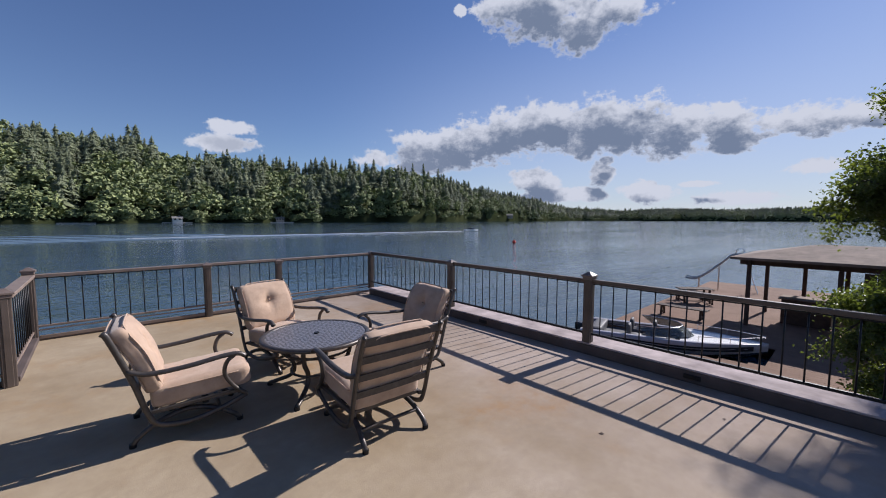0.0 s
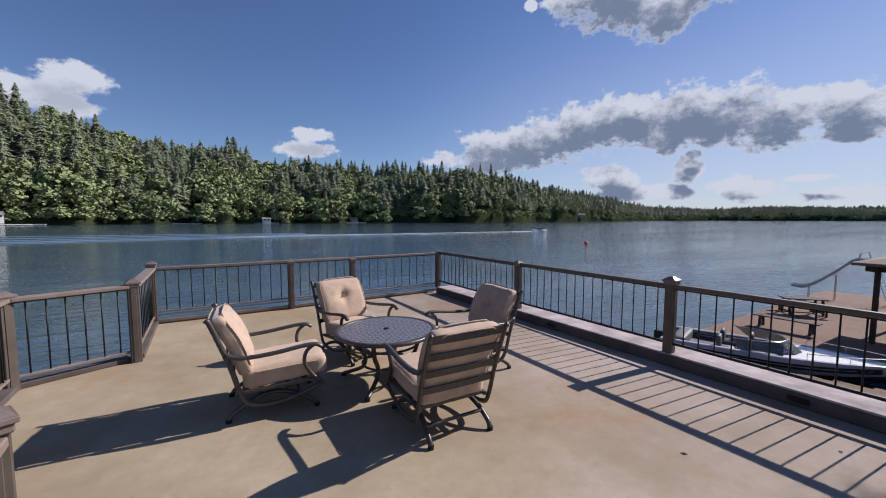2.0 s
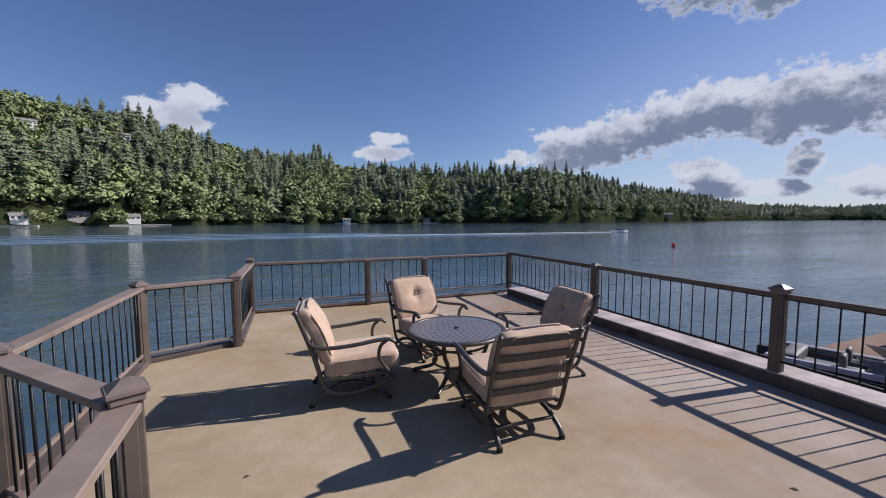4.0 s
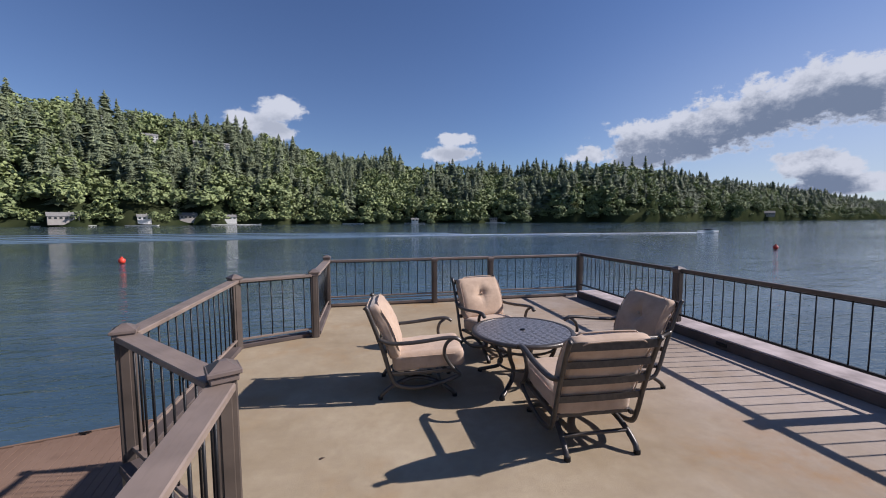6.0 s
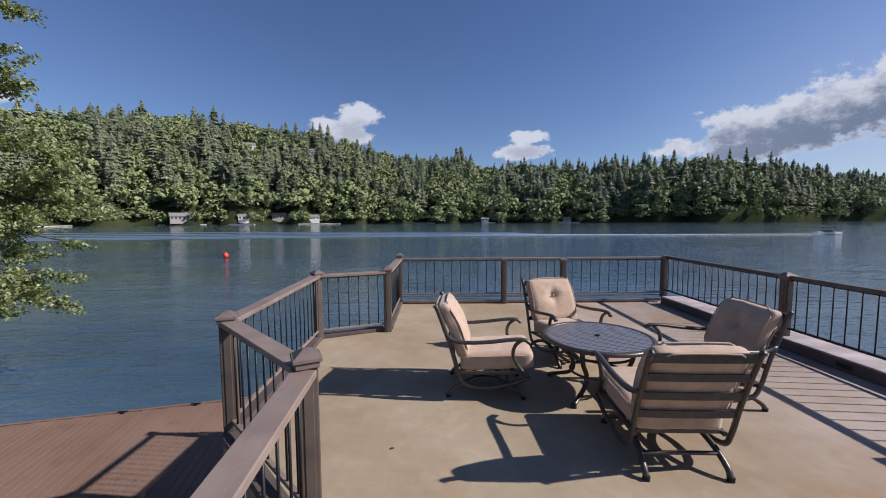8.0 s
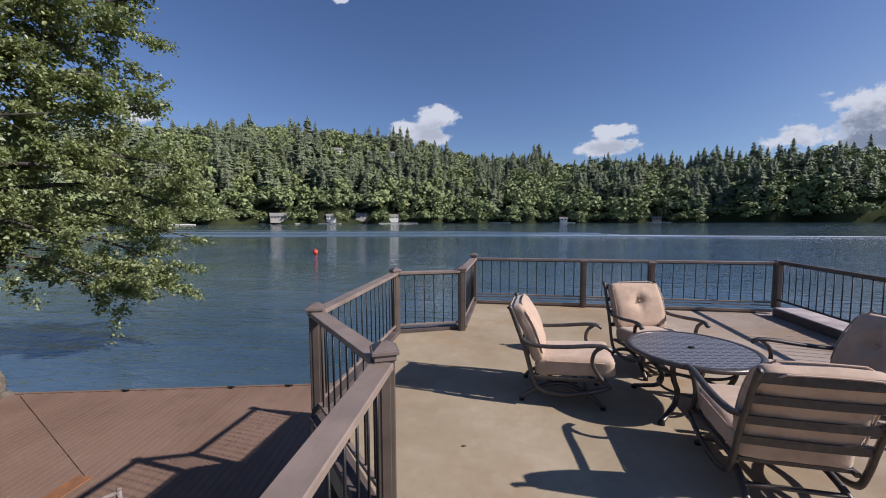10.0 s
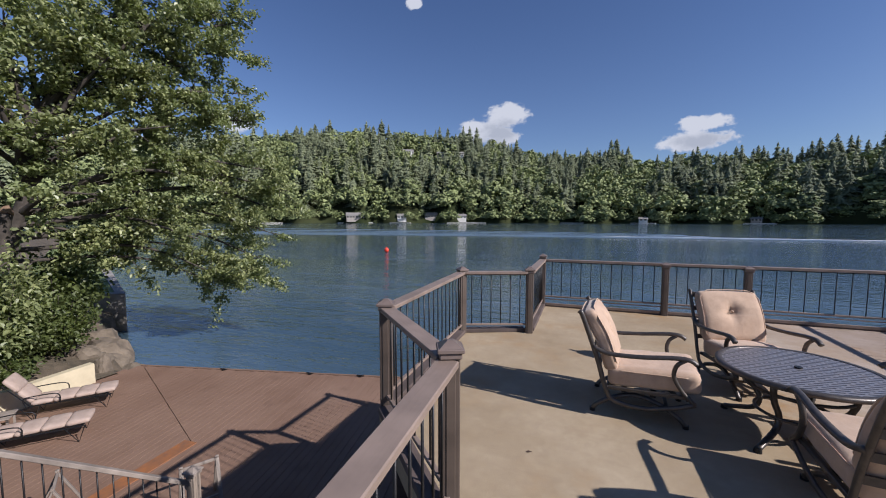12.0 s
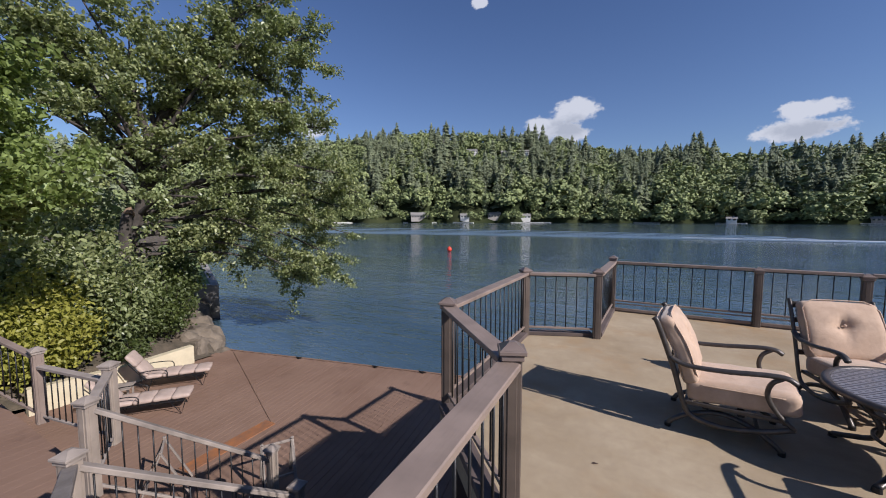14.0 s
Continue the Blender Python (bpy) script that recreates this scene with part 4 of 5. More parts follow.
# ---- loungers and clutter on the lower deck ----
def sun_lounger(x, y, rz, back=42):
    """A steel-framed lounger with a pad; the head is at its origin and the foot lies along +x."""
    ob = thing("sun_lounger", pose(x, y, LOWER, 0, 0, rz), "faded pink padded lounger on a thin dark steel frame", "lounger", "loungers on the lower deck")
    for s in (-0.29, 0.29):
        bm = bmesh.new()
        tube(bm, smooth_line([(0.55, s, 0.33), (1.2, s, 0.32), (1.88, s, 0.3)], 4), 0.012, 6)
        part("side_rail", bm, IRON, ob)
        for lx in (0.45, 1.62):
            bm = bmesh.new()
            tube(bm, [(lx - 0.05, s, 0.31), (lx + 0.14, s, 0.0), (lx + 0.24, s, 0.31)], 0.01, 6)
            part("leg", bm, IRON, ob)
        bm = bmesh.new()
        tube(bm, smooth_line([(0.5, s * 1.1, 0.3), (0.46, s * 1.12, 0.5), (0.56, s * 1.12, 0.55), (0.98, s * 1.12, 0.53), (1.02, s * 1.1, 0.32)], 5), 0.012, 6)
        part("armrest", bm, IRON, ob, smooth=True)
    bm = bmesh.new()
    for k in range(4):
        cushion(bm, (0.28, 0.045, 0.175), 0.04, 5, 0.012, None, pose(0.72 + 0.345 * k, 0, 0.375, 90, 0, 0) @ pose(0, 0, 0, 0, 90, 0) @ pose(0, 0, 0, 0, 0, 0))
    part("seat_pad", bm, PINK, ob, smooth=True)
    bm = bmesh.new()
    for k in range(2):
        cushion(bm, (0.28, 0.045, 0.175), 0.04, 5, 0.012, None, pose(0.55, 0, 0.37, 0, back, 0) @ pose(-0.18 - 0.345 * k, 0, 0.045, 90, 0, 0) @ pose(0, 0, 0, 0, 90, 0))
    part("back_pad", bm, PINK, ob, smooth=True)
    bm = bmesh.new()
    r = radians(back)
    for s in (-0.27, 0.27):
        tube(bm, [(0.55, s, 0.32), (0.55 - 0.68 * math.cos(r), s, 0.32 + 0.68 * math.sin(r))], 0.012, 6)
    part("back_frame", bm, IRON, ob)
    return ob


sun_lounger(-11.45, 4.05, 52, 54)
sun_lounger(-10.35, 3.0, 52, 50)
st = thing("side_table", pose(-10.75, 3.75, LOWER, 0, 0, 52), "small grey slatted side table between the loungers", "table")
for k in range(4):
    bm = bmesh.new()
    box(bm, (0, -0.18 + 0.12 * k, 0.4), (0.5, 0.1, 0.025), 0, 0.004)
    part("slat", bm, GREYRAIL, st)
for sx in (-0.2, 0.2):
    for sy in (-0.16, 0.16):
        bm = bmesh.new()
        box(bm, (sx, sy, 0.194), (0.035, 0.035, 0.388), 0, 0.003)
        part("leg", bm, GREYRAIL, st)


def folding_frame(x, y, rz, s=1.0):
    ob = thing("folded_deck_chair", pose(x, y, LOWER, 0, 0, rz), "pale wooden deck chair frame propped in an A shape", "chair", "deck chair frames")
    for dy in (-0.25 * s, 0.25 * s):
        bm = bmesh.new()
        beam(bm, (-0.3 * s, dy, 0.02), (0.05 * s, dy, 0.85 * s), 0.05, 0.025)
        part("front_leg", bm, GREYRAIL, ob)
        bm = bmesh.new()
        beam(bm, (0.4 * s, dy, 0.02), (0.02 * s, dy, 0.85 * s), 0.05, 0.025)
        part("back_leg", bm, GREYRAIL, ob)
    for z in (0.3, 0.8):
        bm = bmesh.new()
        beam(bm, (-0.3 * s + 0.42 * s * z, -0.27 * s, z * s), (-0.3 * s + 0.42 * s * z, 0.27 * s, z * s), 0.03, 0.04)
        part("crossbar", bm, GREYRAIL, ob)
    return ob


folding_frame(-6.6, 2.75, 60, 0.95)
folding_frame(-5.15, 3.75, 150, 0.9)
for k, (x, y, h) in enumerate(((-5.35, 2.35, 0.42), (-4.95, 2.75, 0.36), (-5.9, 2.3, 0.3))):
    st = thing("storage_chest", pose(x, y, LOWER, 0, 0, 25 + 8 * k), "whitish weathered storage chest on the lower deck", "chest", "chests under the stairs")
    bm = bmesh.new()
    box(bm, (0, 0, h / 2), (0.5, 0.36, h), 0, 0.012)
    part("body", bm, GREYPOST, st)
    bm = bmesh.new()
    box(bm, (0, 0, h + 0.022), (0.54, 0.4, 0.04), 0, 0.01)
    part("lid", bm, HOUSE, st)

# ---- bank beside the lower deck ----
bm = bmesh.new()
wall = [(-11.95, 6.0, -2.08), (-11.8, 4.4, -2.1), (-11.75, 2.5, -2.0)]
for (ax, ay, az_), (bx, by, bz) in zip(wall, wall[1:]):
    vs = [bm.verts.new((ax + o, ay, z)) for o in (0, -0.2) for z in (LOWER - 0.05, az_)] + [bm.verts.new((bx + o, by, z)) for o in (0, -0.2) for z in (LOWER - 0.05, bz)]
    bmesh.ops.convex_hull(bm, input=vs)
tagged(part("garden_wall", bm, CREAM), "low cream-painted wall at the deck's edge", "wall", kind="structure")


def shore_y(x):
    return float(np.interp(x, [-120, -60, -30, -20.4, -18.35, -16, -14, -12.1], [60, 30, 15, 9.25, 10.4, 8.4, 7.6, 7.2]))


def bank_z(x, y):
    e = shore_y(x) - y
    inland = min(1.0, max(0.0, e / 5.0))
    rise = min(1.0, max(0.0, (-12.0 - x) / 4))
    h = WATER + 0.1 + (1.5 * inland ** 0.6 + (0.35 if e > 0.1 else -1)) * (0.25 + 0.75 * rise) + 0.22 * noise.noise(Vector((x * 0.7, y * 0.7, 0)))
    return max(h, LOWER + 0.05) if e > 0.6 and x > -13.5 else h


bm = bmesh.new()
xs = list(np.arange(-12.0, -22, -0.5)) + list(np.arange(-22, -122, -6.0))
grid = [[bm.verts.new((x, y, bank_z(x, y))) for y in (shore_y(x) - k for k in (-0.4, 0.05, 0.3, 0.7, 1.2, 2, 3, 4, 5.5, 7.5, 10, 14, 22))] for x in xs]
for a, b in zip(grid, grid[1:]):
    for j in range(len(a) - 1):
        bm.faces.new((a[j], b[j], b[j + 1], a[j + 1]))
tagged(part("bank", bm, SOIL, smooth=True), "bare brown garden soil bank beside the lake", "ground", kind="structure")
bm = bmesh.new()
prism(bm, [(-18.3, 10.45), (-20.6, 9.2), (-20.4, 8.85), (-17.9, 10.2)], WATER - 0.5, -1.42)
prism(bm, [(-18.3, 10.45), (-30.0, 16.2), (-30.2, 15.8), (-18.2, 10.05)], WATER - 0.5, -1.45)
tagged(part("sea_wall", bm, CONCRETE), "old stained concrete sea wall at the shore", "wall", kind="structure")
bm = bmesh.new()
prism(bm, [(-18.6, 10.3), (-29.8, 15.8), (-110, 58), (-120, 30), (-40, 4), (-21, 8.6)], WATER - 0.3, -1.5)
tagged(part("lawn", bm, LAWN), "sunlit mown lawn along the shore", "lawn", kind="structure")


def boulder(x, y, z, s, seed):
    bm = bmesh.new()
    bmesh.ops.create_icosphere(bm, subdivisions=3, radius=1.0)
    for v in bm.verts:
        n = noise.noise(v.co * 1.3 + Vector((seed, 0, 0))) * 0.35 + noise.noise(v.co * 4 + Vector((0, seed, 0))) * 0.12
        v.co = Vector((v.co.x * s[0], v.co.y * s[1], v.co.z * s[2])) * (1 + n)
    ob = part("boulder", bm, STONE)
    ob.location = (x, y, z)
    return tagged(ob, "rough grey-brown boulder at the water's edge", "rock", "shore boulders")


for k, (x, y, z, s) in enumerate(((-13.6, 7.05, -2.8, (0.6, 0.5, 0.42)), (-12.55, 6.5, -2.55, (0.22, 0.2, 0.42)), (-14.4, 7.6, -2.7, (0.8, 0.6, 0.5)), (-13.9, 6.8, -2.4, (0.42, 0.36, 0.3)), (-15.8, 8.1, -2.7, (0.9, 0.6, 0.55)), (-12.6, 7.25, -2.95, (0.4, 0.35, 0.3)))):
    boulder(x, y, z, s, k * 3.1)
bm = bmesh.new()
prism(bm, [(-60, -14), (60, -14), (60, -4.05), (11, -4.05), (-0.6, -4.05), (-12.0, -4.05), (-12.0, -1.5), (-60, -1.5)], WATER - 1.0, LOWER - 0.02)
tagged(part("ground", bm, SOIL), "dark garden ground behind the deck", "ground", kind="structure")
# ---- dock beyond the upper deck, with boat, benches, pavilion and slide ----
dock = thing("dock", None, "red-brown timber dock over the lake", "dock", kind="structure")
for x0, x1, y1 in ((9.0, 12.6, 7.0), (12.6, 17.0, 1.5), (17.0, 32.0, 7.0)):
    bm = bmesh.new()
    prism(bm, [(x0, -3.9), (x1, -3.9), (x1, y1), (x0, y1)], WATER - 0.6, LOWER - 0.05)
    part("framing", bm, DARKWOOD, dock)
DOCK_BOARD = {}


def dock_board(x, y0, y1):
    key = round(y1 - y0, 1)
    if key < 0.3:
        return
    if key not in DOCK_BOARD:
        bm = bmesh.new()
        box(bm, (0, 0, -0.019), (0.19, key, 0.038), 0, 0.003)
        DOCK_BOARD[key] = mesh_of("board", bm, BOARD)
    piece("board", DOCK_BOARD[key], dock, pose(x, (y0 + y1) / 2, LOWER))


# the boat's slip runs aslant through the boards
for i in range(118):
    x = 9.12 + 0.194 * i
    yc = 7.55 - 3.73 * (x - 14.15)
    lo, hi = max(1.7, yc - 4.7), min(7.0, yc + 3.4)
    if hi > lo:
        dock_board(x, -3.9, lo)
        dock_board(x, hi, 7.0)
    else:
        dock_board(x, -3.9, 7.0)


def motorboat():
    """An open bowrider, bow along +x, keel at its origin's height."""
    ob = thing("motorboat", None, "white and dark open motorboat moored at the dock", "boat")
    L = 6.5
    st = []
    for i in range(15):
        t = i / 14
        b = 1.08 * (1 - max(0, (t - 0.45) / 0.55) ** 2.2) + 0.01
        keel = 0.12 + 0.55 * max(0, (t - 0.6) / 0.4) ** 2.2
        chine = 0.42 + 0.32 * max(0, (t - 0.5) / 0.5) ** 1.6
        sheer = 0.86 + 0.16 * t
        st.append((L * t, b, keel, chine, sheer))
    bm = bmesh.new()
    rows = [[bm.verts.new((x, s * f * b, z)) for s, f, z in ((0, 0, k), (1, 0.45, (k + c) / 2 - 0.04), (1, 0.86, c))] for x, b, k, c, h in st]
    rows2 = [[bm.verts.new((x, -f * b, z)) for f, z in ((0.45, (k + c) / 2 - 0.04), (0.86, c))] for x, b, k, c, h in st]
    for i in range(14):
        for a, b in ((0, 1), (1, 2)):
            bm.faces.new((rows[i][a], rows[i + 1][a], rows[i + 1][b], rows[i][b]))
        bm.faces.new((rows[i][0], rows2[i][0], rows2[i + 1][0], rows[i + 1][0]))
        bm.faces.new((rows2[i][0], rows2[i][1], rows2[i + 1][1], rows2[i + 1][0]))
    part("lower_hull", bm, NAVY, ob, smooth=True)
    bm = bmesh.new()
    for s in (1, -1):
        r = [[bm.verts.new((x, s * f * b, z)) for f, z in ((0.86, c + 0.002), (0.97, (c + h) / 2), (1.0, h), (0.86, h + 0.03), (0.8, h - 0.02))] for x, b, k, c, h in st]
        for i in range(14):
            for j in range(4):
                bm.faces.new((r[i][j], r[i + 1][j], r[i + 1][j + 1], r[i][j + 1]))
    box(bm, (0.02, 0, 0.66), (0.05, 1.9, 0.42), 0, 0.02)
    part("upper_hull", bm, HULLGREY, ob, smooth=True)
    bm = bmesh.new()
    for s in (1, -1):
        r = [[bm.verts.new((x, s * (f * b + 0.004), z)) for f, z in ((0.945, (c + h) / 2 - 0.09), (0.985, (c + h) / 2 + 0.1))] for x, b, k, c, h in st]
        for i in range(1, 13):
            bm.faces.new((r[i][0], r[i + 1][0], r[i + 1][1], r[i][1]))
    part("hull_stripe", bm, NAVY, ob)
    bm = bmesh.new()
    for i in range(7, 14):
        x, b, k, c, h = st[i]
        x2, b2, k2, c2, h2 = st[min(14, i + 1)]
        if x > 3.6:
            vs = [bm.verts.new(v) for v in ((x, b * 0.82, h), (x, -b * 0.82, h), (x2, -b2 * 0.82, h2), (x2, b2 * 0.82, h2))]
            bm.faces.new(vs)
    part("bow_deck", bm, WHITE, ob)
    bm = bmesh.new()
    box(bm, (1.9, 0, 0.55), (3.3, 1.66, 0.03))
    part("sole", bm, VINYL, ob)
    for x, s in ((0.55, 0), (2.1, 0.45), (2.1, -0.45), (3.0, 0.5), (3.0, -0.5)):
        bm = bmesh.new()
        if x < 1:
            cushion(bm, (0.8, 0.2, 0.25), 0.07, 5, 0.02, None, pose(x, 0, 0.75, 90, 0, 90))
        else:
            cushion(bm, (0.24, 0.1, 0.24), 0.06, 4, 0.02, None, pose(x, s, 0.72, 90, 0, 0))
            cushion(bm, (0.24, 0.07, 0.28), 0.06, 4, 0.02, None, pose(x - 0.24, s, 0.98, 0, 0, 90))
        part("seat", bm, VINYL, ob, smooth=True)
    for s in (-1, 1):
        bm = bmesh.new()
        pts = [(4.2, 0.05), (4.0, 0.5), (3.5, 0.8), (2.6, 0.95)]
        lo = [bm.verts.new((x, s * y, 0.98)) for x, y in pts]
        hi = [bm.verts.new((x - 0.42, s * y * 0.94, 1.34)) for x, y in pts]
        for i in range(3):
            bm.faces.new((lo[i], lo[i + 1], hi[i + 1], hi[i]))
        g = part("windscreen", bm, GLASS, ob)
        mod = g.modifiers.new("pane", "SOLIDIFY")
        mod.thickness = 0.01
        bm = bmesh.new()
        tube(bm, smooth_line([(x - 0.42, s * y * 0.94, 1.345) for x, y in pts], 4), 0.014, 6)
        part("windscreen_frame", bm, CHROME, ob)
    bm = bmesh.new()
    tube(bm, smooth_line([(4.3, 0.86, 1.2), (5.3, 0.62, 1.24), (6.25, 0.16, 1.28), (6.4, 0, 1.28), (6.25, -0.16, 1.28), (5.3, -0.62, 1.24), (4.3, -0.86, 1.2)], 5), 0.014, 6)
    for x, y in ((4.3, 0.86), (5.3, 0.62), (6.25, 0.16), (4.3, -0.86), (5.3, -0.62), (6.25, -0.16)):
        tube(bm, [(x, y, 0.98), (x, y, 1.22)], 0.011, 6)
    part("bow_rail", bm, CHROME, ob)
    bm = bmesh.new()
    box(bm, (-0.25, 0, 0.5), (0.45, 0.4, 0.75), 0, 0.05)
    part("outdrive", bm, NAVY, ob)
    return ob


motorboat().matrix_basis = pose(14.3, 7.2, WATER - 0.1, 0, 0, -75) @ Matrix.Diagonal((0.86, 1, 0.82, 1))


def bench(x, y, rz, length, table=False):
    name = "picnic_table" if table else "bench"
    ob = thing(name, pose(x, y, LOWER, 0, 0, rz), "dark stained picnic table on the dock" if table else "dark stained plank bench on the dock", "table" if table else "bench")
    h, n, w = (0.74, 4, 0.17) if table else (0.46, 3, 0.14)
    for k in range(n):
        bm = bmesh.new()
        box(bm, (0, (k - (n - 1) / 2) * (w + 0.01), h - 0.02), (length, w, 0.04), 0, 0.005)
        part("plank", bm, DARKWOOD, ob)
    for s in (-0.38, 0.38):
        for t in (-1, 1):
            bm = bmesh.new()
            beam(bm, (s * length, t * w * n * 0.5, 0.0), (s * length, t * w * n * 0.36, h - 0.04), 0.09, 0.05)
            part("leg", bm, DARKWOOD, ob)
        bm = bmesh.new()
        beam(bm, (s * length, -w * n * 0.45, 0.12), (s * length, w * n * 0.45, 0.12), 0.04, 0.08)
        part("crosspiece", bm, DARKWOOD, ob)
    if table:
        for t in (-1, 1):
            bm = bmesh.new()
            box(bm, (0, t * 0.68, 0.44), (length, 0.24, 0.04), 0, 0.005)
            part("seat_plank", bm, DARKWOOD, ob)
            bm = bmesh.new()
            box(bm, (-0.38 * length, t * 0.55, 0.21), (0.06, 0.08, 0.42), 0, 0.005)
            box(bm, (0.38 * length, t * 0.55, 0.21), (0.06, 0.08, 0.42), 0, 0.005)
            part("seat_leg", bm, DARKWOOD, ob)


bench(19.1, 5.2, -90, 2.0)
bench(23.1, 5.75, -50, 1.6, True)

# pavilion over the boat slip
pav = thing("boathouse_pavilion", pose(19.6, 3.0, LOWER, 0, 0, -92), "brown open-sided boathouse pavilion with a low felt roof", "pavilion")
PL, PD, PH = 6.4, 3.6, 2.5
for x, y in ((0, 0), (2.6, 0), (PL, 0), (0, PD), (1.3, PD), (2.6, PD), (PL, PD)):
    bm = bmesh.new()
    box(bm, (x, y, PH / 2), (0.14, 0.14, PH), 0, 0.01)
    part("post", bm, DARKWOOD, pav)
for a, b in (((-0.3, 0), (PL + 0.3, 0)), ((-0.3, PD), (PL + 0.3, PD)), ((0, -0.3), (0, PD + 0.3)), ((PL, -0.3), (PL, PD + 0.3))):
    bm = bmesh.new()
    beam(bm, (*a, PH + 0.1), (*b, PH + 0.1), 0.12, 0.2, 0.01)
    part("roof_beam", bm, DARKWOOD, pav)
bm = bmesh.new()
o, zt = 0.55, PH + 0.22
lo = [bm.verts.new((x, y, zt)) for x, y in ((-o, -o), (PL + o, -o), (PL + o, PD + o), (-o, PD + o))]
mid = [bm.verts.new((x, y, zt + 0.1)) for x, y in ((-o, -o), (PL + o, -o), (PL + o, PD + o), (-o, PD + o))]
hi = [bm.verts.new((x, y, zt + 0.62)) for x, y in ((PD / 2, PD / 2), (PL - PD / 2, PD / 2))]
bm.faces.new(lo)
for i in range(4):
    bm.faces.new((lo[i], lo[(i + 1) % 4], mid[(i + 1) % 4], mid[i]))
bm.faces.new((mid[0], mid[1], hi[1], hi[0]))
bm.faces.new((mid[1], mid[2], hi[1]))
bm.faces.new((mid[2], mid[3], hi[0], hi[1]))
bm.faces.new((mid[3], mid[0], hi[0]))
part("roof", bm, ROOF, pav, "brown felt roof")
for k in range(11):
    bm = bmesh.new()
    box(bm, (3.3 + 0.3 * k, 0.02, PH / 2), (0.29, 0.05, PH - 0.04), 0, 0.006)
    part("wall_board", bm, DARKWOOD, pav)
bm = bmesh.new()
box(bm, (4.4, PD, 0.55), (3.6, 0.1, 1.05), 0, 0.01)
part("half_wall", bm, DARKWOOD, pav)
bm = bmesh.new()
box(bm, (1.6, 1.9, 0.52), (1.5, 0.9, 1.02), 0, 0.02)
cn = part("counter", bm, DARKWOOD, pav)
bm = bmesh.new()
box(bm, (1.6, 1.9, 1.06), (1.7, 1.1, 0.05), 0, 0.01)
part("counter_top", bm, ROOF, cn)
# a plain carved figure on the far rail of the pavilion
bm = bmesh.new()
box(bm, (0, 0, 0.2), (0.4, 0.12, 0.14), 0, 0.03)
tube(bm, [(-0.16, 0, 0.16), (-0.18, 0, 0.0)], 0.03, 6)
tube(bm, [(0.16, 0, 0.16), (0.14, 0, 0.0)], 0.03, 6)
tube(bm, [(0.18, 0, 0.25), (0.34, 0, 0.36)], 0.035, 6)
fig = part("carved_figure", bm, IRON)
fig.matrix_basis = pose(19.6, 3.0, LOWER, 0, 0, -92) @ pose(3.9, PD, 1.08, 0, 0, 20)
tagged(fig, "small dark carved figure standing on the half wall", "ornament")

# water slide with ladder
sl = thing("water_slide", pose(28.4, 4.9, LOWER, 0, 0, 98), "pale blue water slide with a steel ladder", "slide")
bm = bmesh.new()
path = smooth_line([(-0.3, 0, 2.15), (0.3, 0, 2.1), (0.9, 0, 1.5), (1.6, 0, 0.85), (2.1, 0, 0.55), (2.6, 0, 0.58)], 5)
rows = [[bm.verts.new(p + Vector((0, yy, zz))) for yy, zz in ((-0.3, 0.16), (-0.27, 0.02), (0, -0.02), (0.27, 0.02), (0.3, 0.16))] for p in path]
for a, b in zip(rows, rows[1:]):
    for j in range(4):
        bm.faces.new((a[j], b[j], b[j + 1], a[j + 1]))
ch = part("chute", bm, SLIDE, sl, smooth=True)
mod = ch.modifiers.new("shell", "SOLIDIFY")
mod.thickness = 0.025
for s in (-0.26, 0.26):
    bm = bmesh.new()
    tube(bm, [(-1.0, s, 0.0), (-0.35, s, 2.1), (-0.2, s, 2.65), (0.1, s, 2.55), (0.15, s, 2.1)], 0.025, 6)
    part("ladder_rail", bm, CHROME, sl)
    for x, z in ((0.9, 1.45), (1.9, 0.72)):
        bm = bmesh.new()
        tube(bm, [(x, s, 0.0), (x, s, z)], 0.022, 6)
        part("strut", bm, CHROME, sl)
for k in range(7):
    bm = bmesh.new()
    t = (k + 1) / 8
    tube(bm, [(-1.0 + 0.65 * t, -0.26, 2.1 * t), (-1.0 + 0.65 * t, 0.26, 2.1 * t)], 0.02, 6)
    part("rung", bm, CHROME, sl)

# ---- on the lake ----
def buoy(x, y):
    ob = thing("mooring_buoy", pose(x, y, WATER), "round red mooring buoy floating on the lake", "buoy", "buoys")
    bm = bmesh.new()
    bmesh.ops.create_uvsphere(bm, u_segments=16, v_segments=10, radius=0.34, matrix=pose(0, 0, 0.3))
    part("float", bm, RED, ob, smooth=True)
    bm = bmesh.new()
    bmesh.ops.create_cone(bm, cap_ends=True, segments=12, radius1=0.12, radius2=0.1, depth=0.16, matrix=pose(0, 0, 0.68))
    part("collar", bm, RED, ob)


buoy(-26.2, 48.1)
buoy(60.8, 46.0)

sb = thing("speedboat", pose(112, 106, WATER, 0, 0, -20), "small white speedboat throwing up spray", "boat")
bm = bmesh.new()
prism(bm, [(-3, -1), (1, -1), (3, 0), (1, 1), (-3, 1)], 0.1, 0.75)
part("hull", bm, WHITE, sb)
bm = bmesh.new()
box(bm, (-0.3, 0, 1.0), (1.8, 1.4, 0.5), 0, 0.1)
part("cockpit", bm, NAVY, sb)


